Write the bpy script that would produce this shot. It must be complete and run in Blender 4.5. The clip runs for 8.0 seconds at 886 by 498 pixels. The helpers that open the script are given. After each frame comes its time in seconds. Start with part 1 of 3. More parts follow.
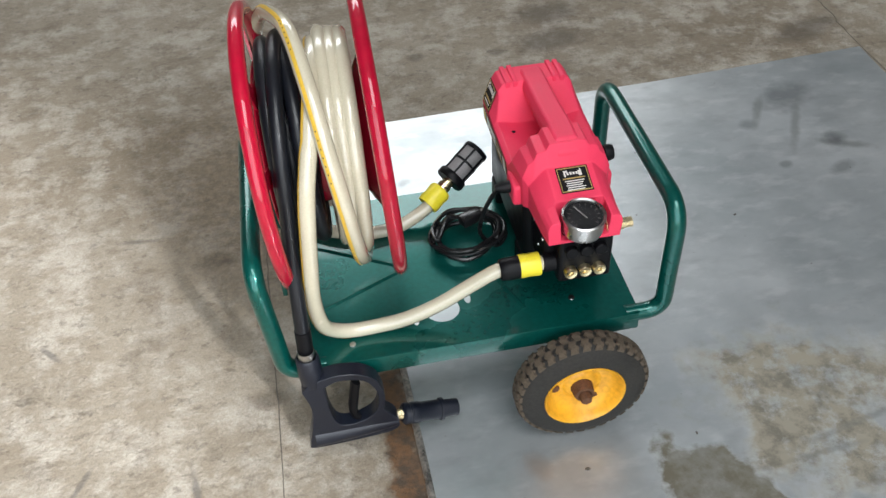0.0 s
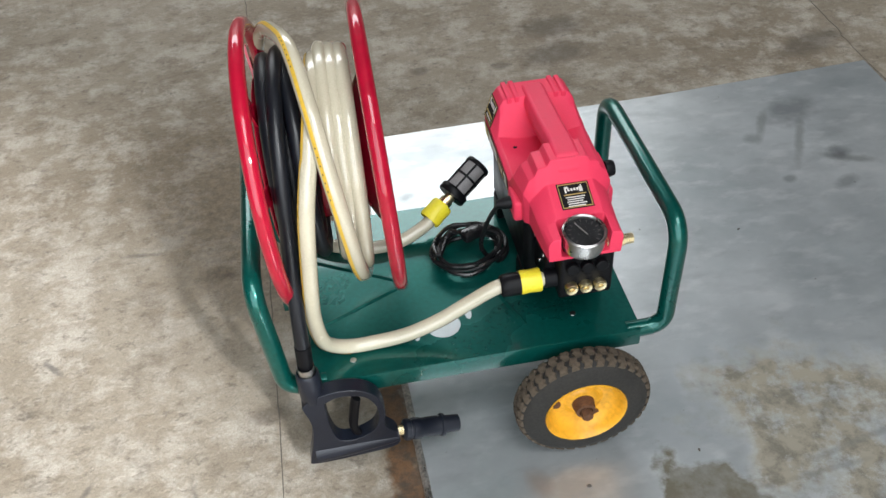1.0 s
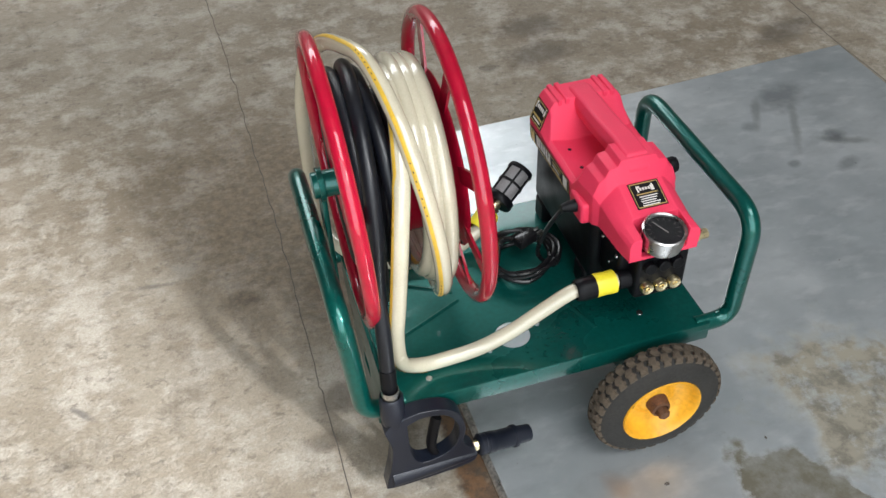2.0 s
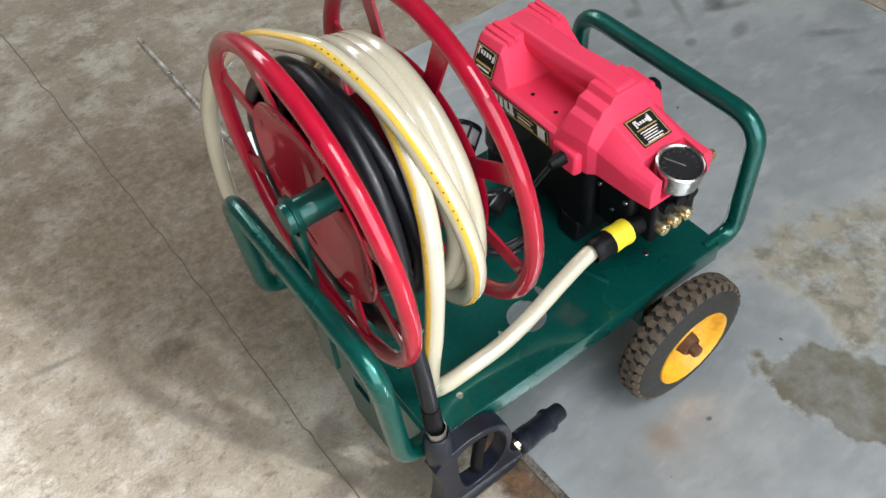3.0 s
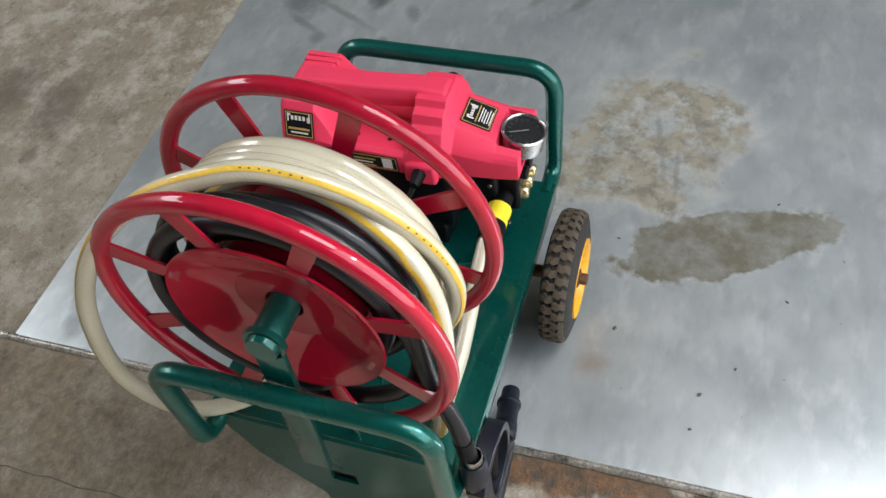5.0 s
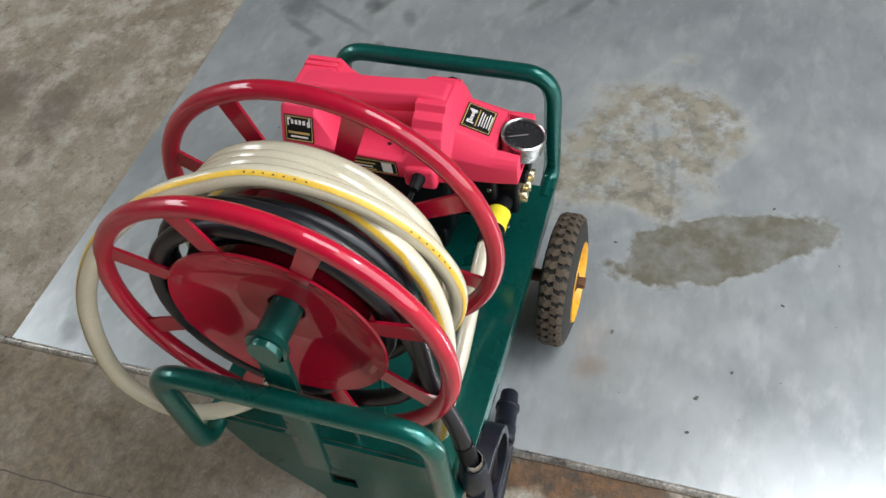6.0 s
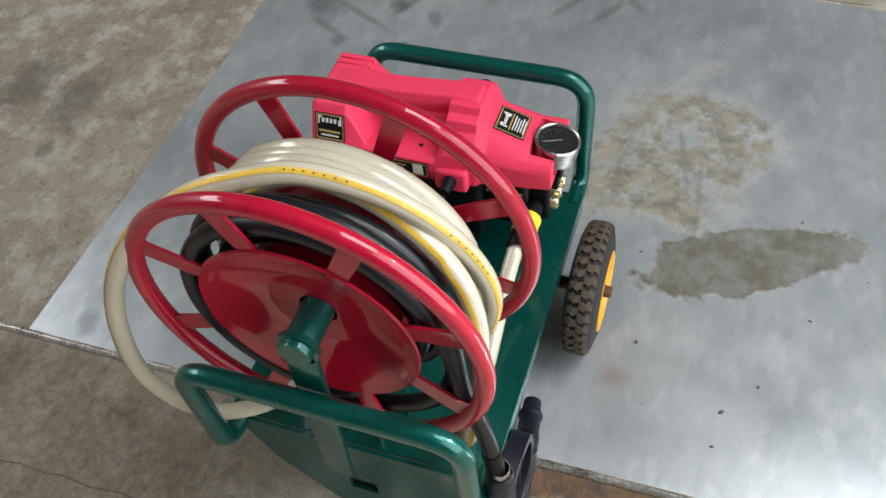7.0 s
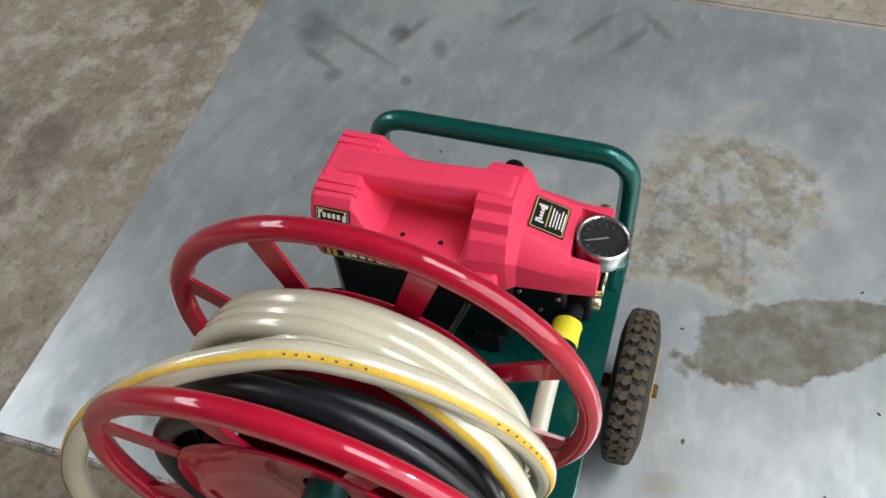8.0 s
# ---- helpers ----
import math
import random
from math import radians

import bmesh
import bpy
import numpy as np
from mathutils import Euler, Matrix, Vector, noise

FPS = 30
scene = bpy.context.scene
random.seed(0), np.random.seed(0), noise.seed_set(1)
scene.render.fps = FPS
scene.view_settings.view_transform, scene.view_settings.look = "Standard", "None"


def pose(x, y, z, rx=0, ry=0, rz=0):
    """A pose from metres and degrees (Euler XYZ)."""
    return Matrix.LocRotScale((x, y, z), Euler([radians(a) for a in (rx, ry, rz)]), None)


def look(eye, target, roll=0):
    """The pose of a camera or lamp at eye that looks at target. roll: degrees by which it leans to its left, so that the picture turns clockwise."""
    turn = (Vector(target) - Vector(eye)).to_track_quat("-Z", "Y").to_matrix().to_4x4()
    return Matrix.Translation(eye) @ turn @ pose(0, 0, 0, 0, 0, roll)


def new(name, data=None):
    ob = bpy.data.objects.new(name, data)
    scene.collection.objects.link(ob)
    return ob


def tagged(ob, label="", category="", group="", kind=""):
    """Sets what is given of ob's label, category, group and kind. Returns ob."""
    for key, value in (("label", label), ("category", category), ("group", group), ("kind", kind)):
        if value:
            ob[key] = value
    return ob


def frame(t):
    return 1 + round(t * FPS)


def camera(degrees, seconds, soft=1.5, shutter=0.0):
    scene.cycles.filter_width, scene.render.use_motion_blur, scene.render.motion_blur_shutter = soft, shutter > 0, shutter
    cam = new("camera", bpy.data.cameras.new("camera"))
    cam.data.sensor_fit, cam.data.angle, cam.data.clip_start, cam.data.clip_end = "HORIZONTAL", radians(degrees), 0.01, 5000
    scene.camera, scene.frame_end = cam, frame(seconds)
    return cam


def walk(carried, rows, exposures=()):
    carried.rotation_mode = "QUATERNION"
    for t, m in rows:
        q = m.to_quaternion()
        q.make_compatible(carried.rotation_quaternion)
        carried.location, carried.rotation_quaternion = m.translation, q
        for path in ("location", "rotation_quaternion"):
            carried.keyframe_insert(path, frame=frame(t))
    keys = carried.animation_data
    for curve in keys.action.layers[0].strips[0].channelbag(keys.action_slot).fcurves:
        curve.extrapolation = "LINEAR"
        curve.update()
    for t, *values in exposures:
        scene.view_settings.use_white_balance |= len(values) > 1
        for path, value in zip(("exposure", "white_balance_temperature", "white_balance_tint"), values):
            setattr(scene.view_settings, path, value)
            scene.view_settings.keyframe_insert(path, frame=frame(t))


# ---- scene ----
cam = camera(53.2, 8.0)
PATH = [
    (0, (-0.34, -0.833, 1.306), (-0.134, 0.61, -0.064), -3.5),
    (0.5, (-0.326, -0.83, 1.306), (-0.127, 0.61, -0.066), -3.8),
    (1, (-0.328, -0.828, 1.311), (-0.135, 0.633, -0.041), -3.8),
    (1.5, (-0.387, -0.809, 1.313), (-0.173, 0.66, -0.028), -3.8),
    (1.7, (-0.46, -0.784, 1.32), (-0.198, 0.672, -0.025), -3.7),
    (2.8, (-0.694, -0.504, 1.252), (0.013, 0.669, -0.205), -2.1),
    (3, (-0.704, -0.407, 1.259), (0.002, 0.69, -0.257), -5.1),
    (3.2, (-0.721, -0.324, 1.25), (0.037, 0.704, -0.289), -6.1),
    (3.5, (-0.709, -0.303, 1.29), (0.179, 0.607, -0.254), -7.8),
    (3.7, (-0.733, -0.302, 1.296), (0.244, 0.555, -0.225), -8.6),
    (4, (-0.805, -0.225, 1.315), (0.285, 0.49, -0.202), -9.6),
    (4.2, (-0.846, -0.191, 1.318), (0.264, 0.447, -0.219), -10.4),
    (4.5, (-0.887, -0.157, 1.317), (0.257, 0.394, -0.228), -9.9),
    (6, (-0.908, -0.128, 1.323), (0.275, 0.369, -0.211), -7.5),
    (6.5, (-0.904, -0.117, 1.325), (0.285, 0.387, -0.202), -7.2),
    (7, (-0.907, -0.088, 1.313), (0.278, 0.418, -0.217), -6.0),
    (7.2, (-0.899, -0.068, 1.302), (0.283, 0.434, -0.231), -5.7),
    (7.5, (-0.819, -0.027, 1.282), (0.359, 0.472, -0.255), -5.9),
    (7.7, (-0.776, 0.001, 1.264), (0.428, 0.499, -0.253), -5.2),
    (7.9, (-0.71, 0.006, 1.283), (0.451, 0.519, -0.263), -6.6),
    (8, (-0.675, 0.038, 1.273), (0.48, 0.51, -0.29), -6.1),
]
walk(cam, [(t, look(eye, target, roll)) for t, eye, target, roll in PATH], [(0, 0.29), (1.7, 0.34), (2.8, 0.54), (3.5, 0.64), (4.0, 0.55), (4.5, 0.46), (6.5, 0.50), (8, 0.43)])

# ---- light ----
SKY, SUN, DOOR, FRONT, REAR = 0.10, 5.0, 125.0, 100.0, 225.0
world = bpy.data.worlds.new("sky")
world.use_nodes = True
scene.world = world
sky = world.node_tree.nodes.new("ShaderNodeTexSky")
sky.sky_type, sky.sun_disc, sky.sun_elevation, sky.sun_rotation = "NISHITA", False, radians(38), radians(154)
world.node_tree.links.new(sky.outputs[0], world.node_tree.nodes["Background"].inputs[0])
world.node_tree.nodes["Background"].inputs[1].default_value = SKY


def area(name, m, sx, sy, watts, colour):
    lamp = bpy.data.lights.new(name, "AREA")
    lamp.shape, lamp.size, lamp.size_y, lamp.energy, lamp.color = "RECTANGLE", sx, sy, watts, colour
    ob = new(name, lamp)
    ob.matrix_world = m
    return ob


sun = new("sun", bpy.data.lights.new("sun", "SUN"))
sun.data.energy, sun.data.angle, sun.data.color = SUN, radians(5.0), (0.97, 0.98, 1.0)
sun.matrix_world = look((0.44 * 8, -0.90 * 8, 8 * math.tan(radians(38))), (0, 0, 0))
area("doorway_daylight", look((-1.0, -3.2, 2.1), (-0.5, 0, 0.5)), 4.2, 3.8, DOOR, (0.92, 0.97, 1.0))
area("front_skylight", look((0.3, -1.9, 4.44), (0.3, -1.9, 0)), 2.6, 1.8, FRONT, (0.97, 0.99, 1.0))
area("rear_skylight", look((-0.4, 6.0, 4.44), (-0.4, 6.0, 0)), 5.0, 2.2, REAR, (0.95, 0.98, 1.0))


# ---- materials ----
def material(name, colour, rough=0.5, metal=0.0, var=0.15, scale=8.0, bump=0.05, bscale=120.0, coat=0.0, rvar=0.1, spec=0.5):
    """A surface with two scales of variation in colour and gloss, and a fine relief."""
    m = bpy.data.materials.new(name)
    m.use_nodes = True
    nt = m.node_tree
    b = nt.nodes["Principled BSDF"]
    n, l = nt.nodes.new, nt.links.new
    tc = n("ShaderNodeTexCoord")
    big, fine = n("ShaderNodeTexNoise"), n("ShaderNodeTexNoise")
    big.inputs["Scale"].default_value, big.inputs["Detail"].default_value = scale, 6
    fine.inputs["Scale"].default_value, fine.inputs["Detail"].default_value = bscale, 4
    l(tc.outputs["Object"], big.inputs["Vector"]), l(tc.outputs["Object"], fine.inputs["Vector"])
    mix = n("ShaderNodeMath")
    mix.operation = "ADD"
    l(big.outputs["Fac"], mix.inputs[0]), l(fine.outputs["Fac"], mix.inputs[1])
    ramp = n("ShaderNodeMapRange")
    ramp.inputs["From Min"].default_value, ramp.inputs["From Max"].default_value = 0.7, 1.3
    ramp.inputs["To Min"].default_value, ramp.inputs["To Max"].default_value = 1 - var, 1 + var
    l(mix.outputs[0], ramp.inputs["Value"])
    vm = n("ShaderNodeVectorMath")
    vm.operation = "SCALE"
    vm.inputs[0].default_value = colour
    l(ramp.outputs[0], vm.inputs["Scale"])
    l(vm.outputs[0], b.inputs["Base Color"])
    rr = n("ShaderNodeMapRange")
    rr.inputs["From Min"].default_value, rr.inputs["From Max"].default_value = 0.3, 0.7
    rr.inputs["To Min"].default_value, rr.inputs["To Max"].default_value = max(0.02, rough - rvar), min(1, rough + rvar)
    l(big.outputs["Fac"], rr.inputs["Value"]), l(rr.outputs[0], b.inputs["Roughness"])
    b.inputs["Metallic"].default_value = metal
    b.inputs["Coat Weight"].default_value = coat
    b.inputs["Coat Roughness"].default_value = 0.05
    b.inputs["Specular IOR Level"].default_value = spec
    if bump:
        bp = n("ShaderNodeBump")
        bp.inputs["Strength"].default_value, bp.inputs["Distance"].default_value = bump, 0.002
        l(fine.outputs["Fac"], bp.inputs["Height"]), l(bp.outputs[0], b.inputs["Normal"])
    return m


GREEN = material("green enamel", (0.002, 0.088, 0.072), 0.32, 0.5, 0.2, 5, 0.08, 120, 0.55, spec=0.3)
RED_ENAMEL = material("red enamel", (0.37, 0.003, 0.023), 0.50, 0.0, 0.14, 6, 0.03, 70, 1.0, spec=0.12)
RED_PLASTIC = material("red plastic", (0.76, 0.042, 0.100), 0.55, 0.0, 0.07, 10, 0.12, 700, spec=0.35)
BLACK_PLASTIC = material("black plastic", (0.004, 0.004, 0.005), 0.42, 0.0, 0.25, 20, 0.1, 500, spec=0.15)
GUN_PLASTIC = material("navy black plastic", (0.007, 0.009, 0.016), 0.40, 0.0, 0.2, 20, 0.12, 500, spec=0.45)
BLACK_RUBBER = material("black hose rubber", (0.005, 0.006, 0.009), 0.40, 0.0, 0.25, 14, 0.1, 300, spec=0.4)
CORD = material("black cable sheath", (0.008, 0.008, 0.009), 0.3, 0.0, 0.2, 14, 0.05, 300)
TYRE = material("dusty tyre rubber", (0.020, 0.018, 0.015), 0.8, 0.0, 0.4, 22, 0.4, 200)
TREAD = material("dusty brown tread rubber", (0.068, 0.051, 0.035), 0.9, 0.0, 0.45, 30, 0.5, 160)
YELLOW_PAINT = material("yellow wheel enamel", (0.74, 0.36, 0.02), 0.42, 0.0, 0.2, 16, 0.15, 120)
YELLOW_PLASTIC = material("yellow plastic", (0.78, 0.66, 0.03), 0.42, 0.0, 0.08, 20, 0.05, 200)
STRIPE = material("yellow hose stripe", (0.66, 0.42, 0.05), 0.35, 0.0, 0.15, 25, 0.02, 300)
CREAM = material("milky vinyl hose", (0.53, 0.485, 0.365), 0.18, 0.0, 0.10, 9, 0.04, 500, 0.7)
STEEL = material("polished steel", (0.50, 0.49, 0.48), 0.3, 1.0, 0.1, 30, 0.03, 300)
BRASS = material("brass", (0.80, 0.68, 0.42), 0.30, 1.0, 0.15, 40, 0.05, 300)
CRACK = material("dark crack dirt", (0.10, 0.085, 0.07), 0.9, 0.0, 0.4, 60, 0.3, 300)
WORN_STEEL = material("worn rusty edging", (0.56, 0.52, 0.47), 0.34, 0.8, 0.6, 30, 0.4, 200)
RUST = material("rusty steel", (0.13, 0.06, 0.03), 0.75, 0.4, 0.4, 60, 0.3, 300)
DARK = material("gauge black", (0.006, 0.006, 0.007), 0.6, 0.0, 0.1, 20, 0.0, spec=0.2)
MESH_GREY = material("grey filter mesh", (0.22, 0.21, 0.21), 0.6, 0.3, 0.25, 60, 0.4, 900)
WHITE_INK = material("white print", (0.75, 0.74, 0.7), 0.5, 0.0, 0.05, 30, 0.0)
GREY_INK = material("grey print", (0.16, 0.15, 0.14), 0.5, 0.0, 0.05, 30, 0.0)
FAINT_INK = material("faded dial print", (0.06, 0.05, 0.045), 0.6, 0.0, 0.2, 60, 0.0)
GOLD_INK = material("gold print", (0.5, 0.36, 0.12), 0.4, 0.2, 0.1, 30, 0.0)
WALL = material("dull wall paint", (0.22, 0.21, 0.19), 0.8, 0.0, 0.2, 1.2, 0.2, 40)
CEIL = material("grey roof sheet", (0.16, 0.16, 0.16), 0.7, 0.0, 0.2, 1.2, 0.1, 30)


def glass():
    m = bpy.data.materials.new("gauge glass")
    m.use_nodes = True
    b = m.node_tree.nodes["Principled BSDF"]
    b.inputs["Roughness"].default_value, b.inputs["Transmission Weight"].default_value, b.inputs["IOR"].default_value = 0.03, 1.0, 1.12
    return m


GLASS = glass()


def nodes_of(name):
    m = bpy.data.materials.new(name)
    m.use_nodes = True
    nt = m.node_tree
    return m, nt, nt.nodes["Principled BSDF"]


class Graph:
    """Short forms for shader nodes."""

    def __init__(self, nt):
        self.nt = nt
        self.tc = nt.nodes.new("ShaderNodeTexCoord")

    def link(self, a, b):
        self.nt.links.new(a, b)

    def noise(self, scale, detail=6, rough=0.55, stretch=None):
        t = self.nt.nodes.new("ShaderNodeTexNoise")
        t.inputs["Scale"].default_value, t.inputs["Detail"].default_value, t.inputs["Roughness"].default_value = scale, detail, rough
        if stretch:
            mp = self.nt.nodes.new("ShaderNodeMapping")
            mp.inputs["Rotation"].default_value, mp.inputs["Scale"].default_value = (0, 0, radians(stretch[0])), (stretch[1], stretch[2], 1)
            self.link(self.tc.outputs["Object"], mp.inputs["Vector"]), self.link(mp.outputs[0], t.inputs["Vector"])
        else:
            self.link(self.tc.outputs["Object"], t.inputs["Vector"])
        return t.outputs["Fac"]

    def range(self, v, a, b, lo=0.0, hi=1.0):
        t = self.nt.nodes.new("ShaderNodeMapRange")
        for k, x in zip(("From Min", "From Max", "To Min", "To Max"), (a, b, lo, hi)):
            t.inputs[k].default_value = x
        self.link(v, t.inputs["Value"])
        return t.outputs[0]

    def math(self, op, a, b):
        t = self.nt.nodes.new("ShaderNodeMath")
        t.operation = op
        for i, v in enumerate((a, b)):
            if isinstance(v, (int, float)):
                t.inputs[i].default_value = v
            else:
                self.link(v, t.inputs[i])
        return t.outputs[0]

    def mix(self, fac, a, b):
        t = self.nt.nodes.new("ShaderNodeMix")
        t.data_type = "RGBA"
        for i, v in ((0, fac), (6, a), (7, b)):
            if isinstance(v, (int, float)):
                t.inputs[i].default_value = v
            elif isinstance(v, tuple):
                t.inputs[i].default_value = (*v, 1)
            else:
                self.link(v, t.inputs[i])
        return t.outputs[2]

    def blob(self, x, y, rx, ry, turn=0.0, rag=0.5, scale=9.0):
        """1 inside a ragged ellipse on the ground, 0 outside."""
        mp = self.nt.nodes.new("ShaderNodeMapping")
        mp.vector_type = "TEXTURE"
        mp.inputs["Location"].default_value, mp.inputs["Rotation"].default_value, mp.inputs["Scale"].default_value = (x, y, 0), (0, 0, radians(turn)), (rx, ry, 50)
        self.link(self.tc.outputs["Object"], mp.inputs["Vector"])
        ln = self.nt.nodes.new("ShaderNodeVectorMath")
        ln.operation = "LENGTH"
        self.link(mp.outputs[0], ln.inputs[0])
        d = self.math("ADD", ln.outputs["Value"], self.math("MULTIPLY", self.math("SUBTRACT", self.noise(scale, 7, 0.6), 0.5), rag * 2))
        return d


def concrete():
    m, nt, b = nodes_of("worn brown concrete")
    g = Graph(nt)
    base = g.mix(g.range(g.noise(1.3, 8, 0.6), 0.36, 0.64), (0.197, 0.157, 0.106), (0.368, 0.320, 0.250))
    base = g.mix(g.range(g.noise(7, 9, 0.7), 0.40, 0.66, 0, 0.65), base, (0.250, 0.203, 0.145))
    base = g.mix(g.range(g.noise(9, 9, 0.75), 0.47, 0.60, 0, 0.85), base, (0.470, 0.426, 0.358))
    base = g.mix(g.range(g.noise(11, 9, 0.75), 0.52, 0.66, 0, 0.6), base, (0.135, 0.106, 0.074))
    base = g.mix(g.range(g.noise(30, 8, 0.72, (28, 1.0, 1.25)), 0.55, 0.65, 0, 0.6), base, (0.100, 0.081, 0.060))
    base = g.mix(g.range(g.noise(46, 7, 0.70, (-20, 1.0, 1.5)), 0.53, 0.68, 0, 0.3), base, (0.52, 0.48, 0.415))
    base = g.mix(g.range(g.noise(210, 4, 0.7), 0.42, 0.62, 0.0, 0.28), base, (0.147, 0.120, 0.090))
    for k, (x, y) in enumerate(((-0.72, -0.12), (-0.86, 0.10), (-0.66, 0.05), (-0.95, 0.42), (-0.80, 0.72), (-0.60, -0.35), (-1.0, -0.2))):
        base = g.mix(g.range(g.blob(x, y, 0.035 + 0.012 * (k % 3), 0.008, 25 + 37 * k, 1.0, 34), 0.4, 1.1, 0.75, 0.0), base, (0.13, 0.115, 0.10))
    spots = [(0.318, 1.33, 0.11, 0.06, 10), (0.345, 1.48, 0.11, 0.06, 0), (0.15, 1.30, 0.03, 0.02, 0), (1.02, 1.2, 0.12, 0.05, 20), (-0.075, 1.33, 0.03, 0.02, 0), (-0.50, 0.30, 0.05, 0.035, 40), (-0.53, 0.22, 0.035, 0.025, 0), (-0.62, 0.62, 0.04, 0.03, 0), (-0.36, 1.02, 0.05, 0.03, 0)]
    for x, y, rx, ry, a in spots:
        base = g.mix(g.range(g.blob(x, y, rx, ry, a, 0.6, 16), 0.55, 1.2, 0.55, 0.0), base, (0.075, 0.06, 0.045))
    # brown dirt along the edge of the sheet, darkened further for weaker light
    dirt_shade = g.range(g.blob(-0.50, 0.86, 0.30, 0.50, 6, 0.9, 5), 0.45, 1.35, 0.6, 0.0)
    base = g.mix(dirt_shade, base, g.mix(g.range(g.noise(55, 8, 0.75), 0.44, 0.58), (0.075, 0.048, 0.024), (0.20, 0.145, 0.085)))
    rusty = g.range(g.blob(-0.298, 0.02, 0.042, 0.42, 1, 1.1, 24), 0.55, 1.0, 0.9, 0.0)
    base = g.mix(rusty, base, g.mix(g.range(g.noise(30, 6, 0.7), 0.42, 0.6), (0.15, 0.07, 0.025), (0.045, 0.028, 0.016)))
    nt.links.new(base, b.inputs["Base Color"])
    nt.links.new(g.range(g.noise(9, 6, 0.65), 0.3, 0.7, 0.62, 0.85), b.inputs["Roughness"])
    bp = nt.nodes.new("ShaderNodeBump")
    bp.inputs["Strength"].default_value, bp.inputs["Distance"].default_value = 1.0, 0.007
    nt.links.new(g.math("ADD", g.noise(45, 8, 0.72), g.math("MULTIPLY", g.noise(8, 4), 0.3)), bp.inputs["Height"])
    nt.links.new(bp.outputs[0], b.inputs["Normal"])
    return m


def galvanised():
    m, nt, b = nodes_of("dusty galvanised sheet")
    g = Graph(nt)
    base = g.mix(g.range(g.noise(2.4, 8, 0.6), 0.36, 0.64), (0.42, 0.455, 0.465), (0.61, 0.635, 0.64))
    base = g.mix(g.range(g.noise(6, 6, 0.55, (35, 1, 1.5)), 0.47, 0.68, 0, 0.4), base, (0.33, 0.36, 0.37))
    base = g.mix(g.range(g.noise(12, 6, 0.55, (-30, 1, 2.4)), 0.52, 0.70, 0, 0.3), base, (0.32, 0.34, 0.35))
    base = g.mix(g.range(g.noise(11, 6, 0.6, (50, 1, 2.2)), 0.52, 0.70, 0, 0.45), base, (0.74, 0.75, 0.75))
    # a dried puddle with an olive-brown wet edge
    mud = g.noise(9, 9, 0.72)
    tan = g.math("MULTIPLY", g.range(g.blob(0.47, -0.03, 0.27, 0.20, -25, 0.9, 6), 0.75, 1.05, 1, 0), g.range(mud, 0.37, 0.52, 0.15, 0.95))
    base = g.mix(tan, base, g.mix(g.range(g.noise(26, 6, 0.7), 0.45, 0.62), (0.29, 0.258, 0.195), (0.15, 0.132, 0.098)))
    wet = g.math("MULTIPLY", g.range(g.blob(0.228, -0.205, 0.250, 0.092, -64, 0.55, 8), 0.82, 0.92, 1, 0), g.range(g.noise(11, 8, 0.7), 0.35, 0.6, 0.62, 0.96))
    base = g.mix(wet, base, (0.118, 0.103, 0.066))
    # dark drag marks and boot scuffs
    for x, y, rx, ry, a in ((0.46, -0.06, 0.11, 0.006, 12), (0.53, -0.13, 0.09, 0.006, 20), (0.40, -0.10, 0.07, 0.005, 4), (0.95, 0.46, 0.06, 0.012, -35), (0.943, 0.287, 0.07, 0.012, -32), (0.935, 0.19, 0.06, 0.012, -30), (0.985, 0.142, 0.05, 0.012, 40), (0.78, 0.78, 0.09, 0.010, 62), (0.86, 0.68, 0.06, 0.012, -25), (0.72, 0.86, 0.06, 0.010, 62)):
        base = g.mix(g.range(g.blob(x, y, rx, ry, a, 0.9, 30), 0.5, 1.5, 0.42, 0.0), base, (0.16, 0.16, 0.145))
    rust = g.range(g.blob(-0.087, -0.027, 0.022, 0.030, 20, 0.7, 20), 0.3, 1.2, 0.4, 0)
    base = g.mix(rust, base, (0.40, 0.27, 0.18))
    spots = [(0.806, 0.599, 0.034, 0.018), (0.836, 0.697, 0.022, 0.026), (0.815, 0.90, 0.075, 0.045), (0.67, 0.807, 0.020, 0.020), (0.85, 0.712, 0.02, 0.02), (0.687, 0.639, 0.016, 0.012), (-0.195, 0.78, 0.017, 0.012), (-0.242, 0.665, 0.014, 0.012), (-0.24, 0.93, 0.03, 0.02)]
    for x, y, rx, ry in spots:
        base = g.mix(g.range(g.blob(x, y, rx, ry, 30, 0.75, 26), 0.5, 1.35, 0.42, 0.0), base, (0.10, 0.105, 0.11))
    specks = g.range(g.noise(70, 2, 0.4), 0.77, 0.81, 0, 0.6)
    base = g.mix(specks, base, (0.11, 0.09, 0.07))
    nt.links.new(base, b.inputs["Base Color"])
    nt.links.new(g.range(g.math("MAXIMUM", tan, wet), 0, 1, 0.62, 0.15), b.inputs["Metallic"])
    rough = g.math("ADD", g.range(g.noise(7, 6, 0.6), 0.3, 0.7, 0.30, 0.42), g.math("MULTIPLY", g.math("MAXIMUM", tan, wet), 0.25))
    nt.links.new(rough, b.inputs["Roughness"])
    bp = nt.nodes.new("ShaderNodeBump")
    bp.inputs["Strength"].default_value, bp.inputs["Distance"].default_value = 0.10, 0.002
    nt.links.new(g.math("ADD", g.noise(30, 4, 0.55), g.noise(3, 3)), bp.inputs["Height"])
    nt.links.new(bp.outputs[0], b.inputs["Normal"])
    return m


CONCRETE, SHEET = concrete(), galvanised()


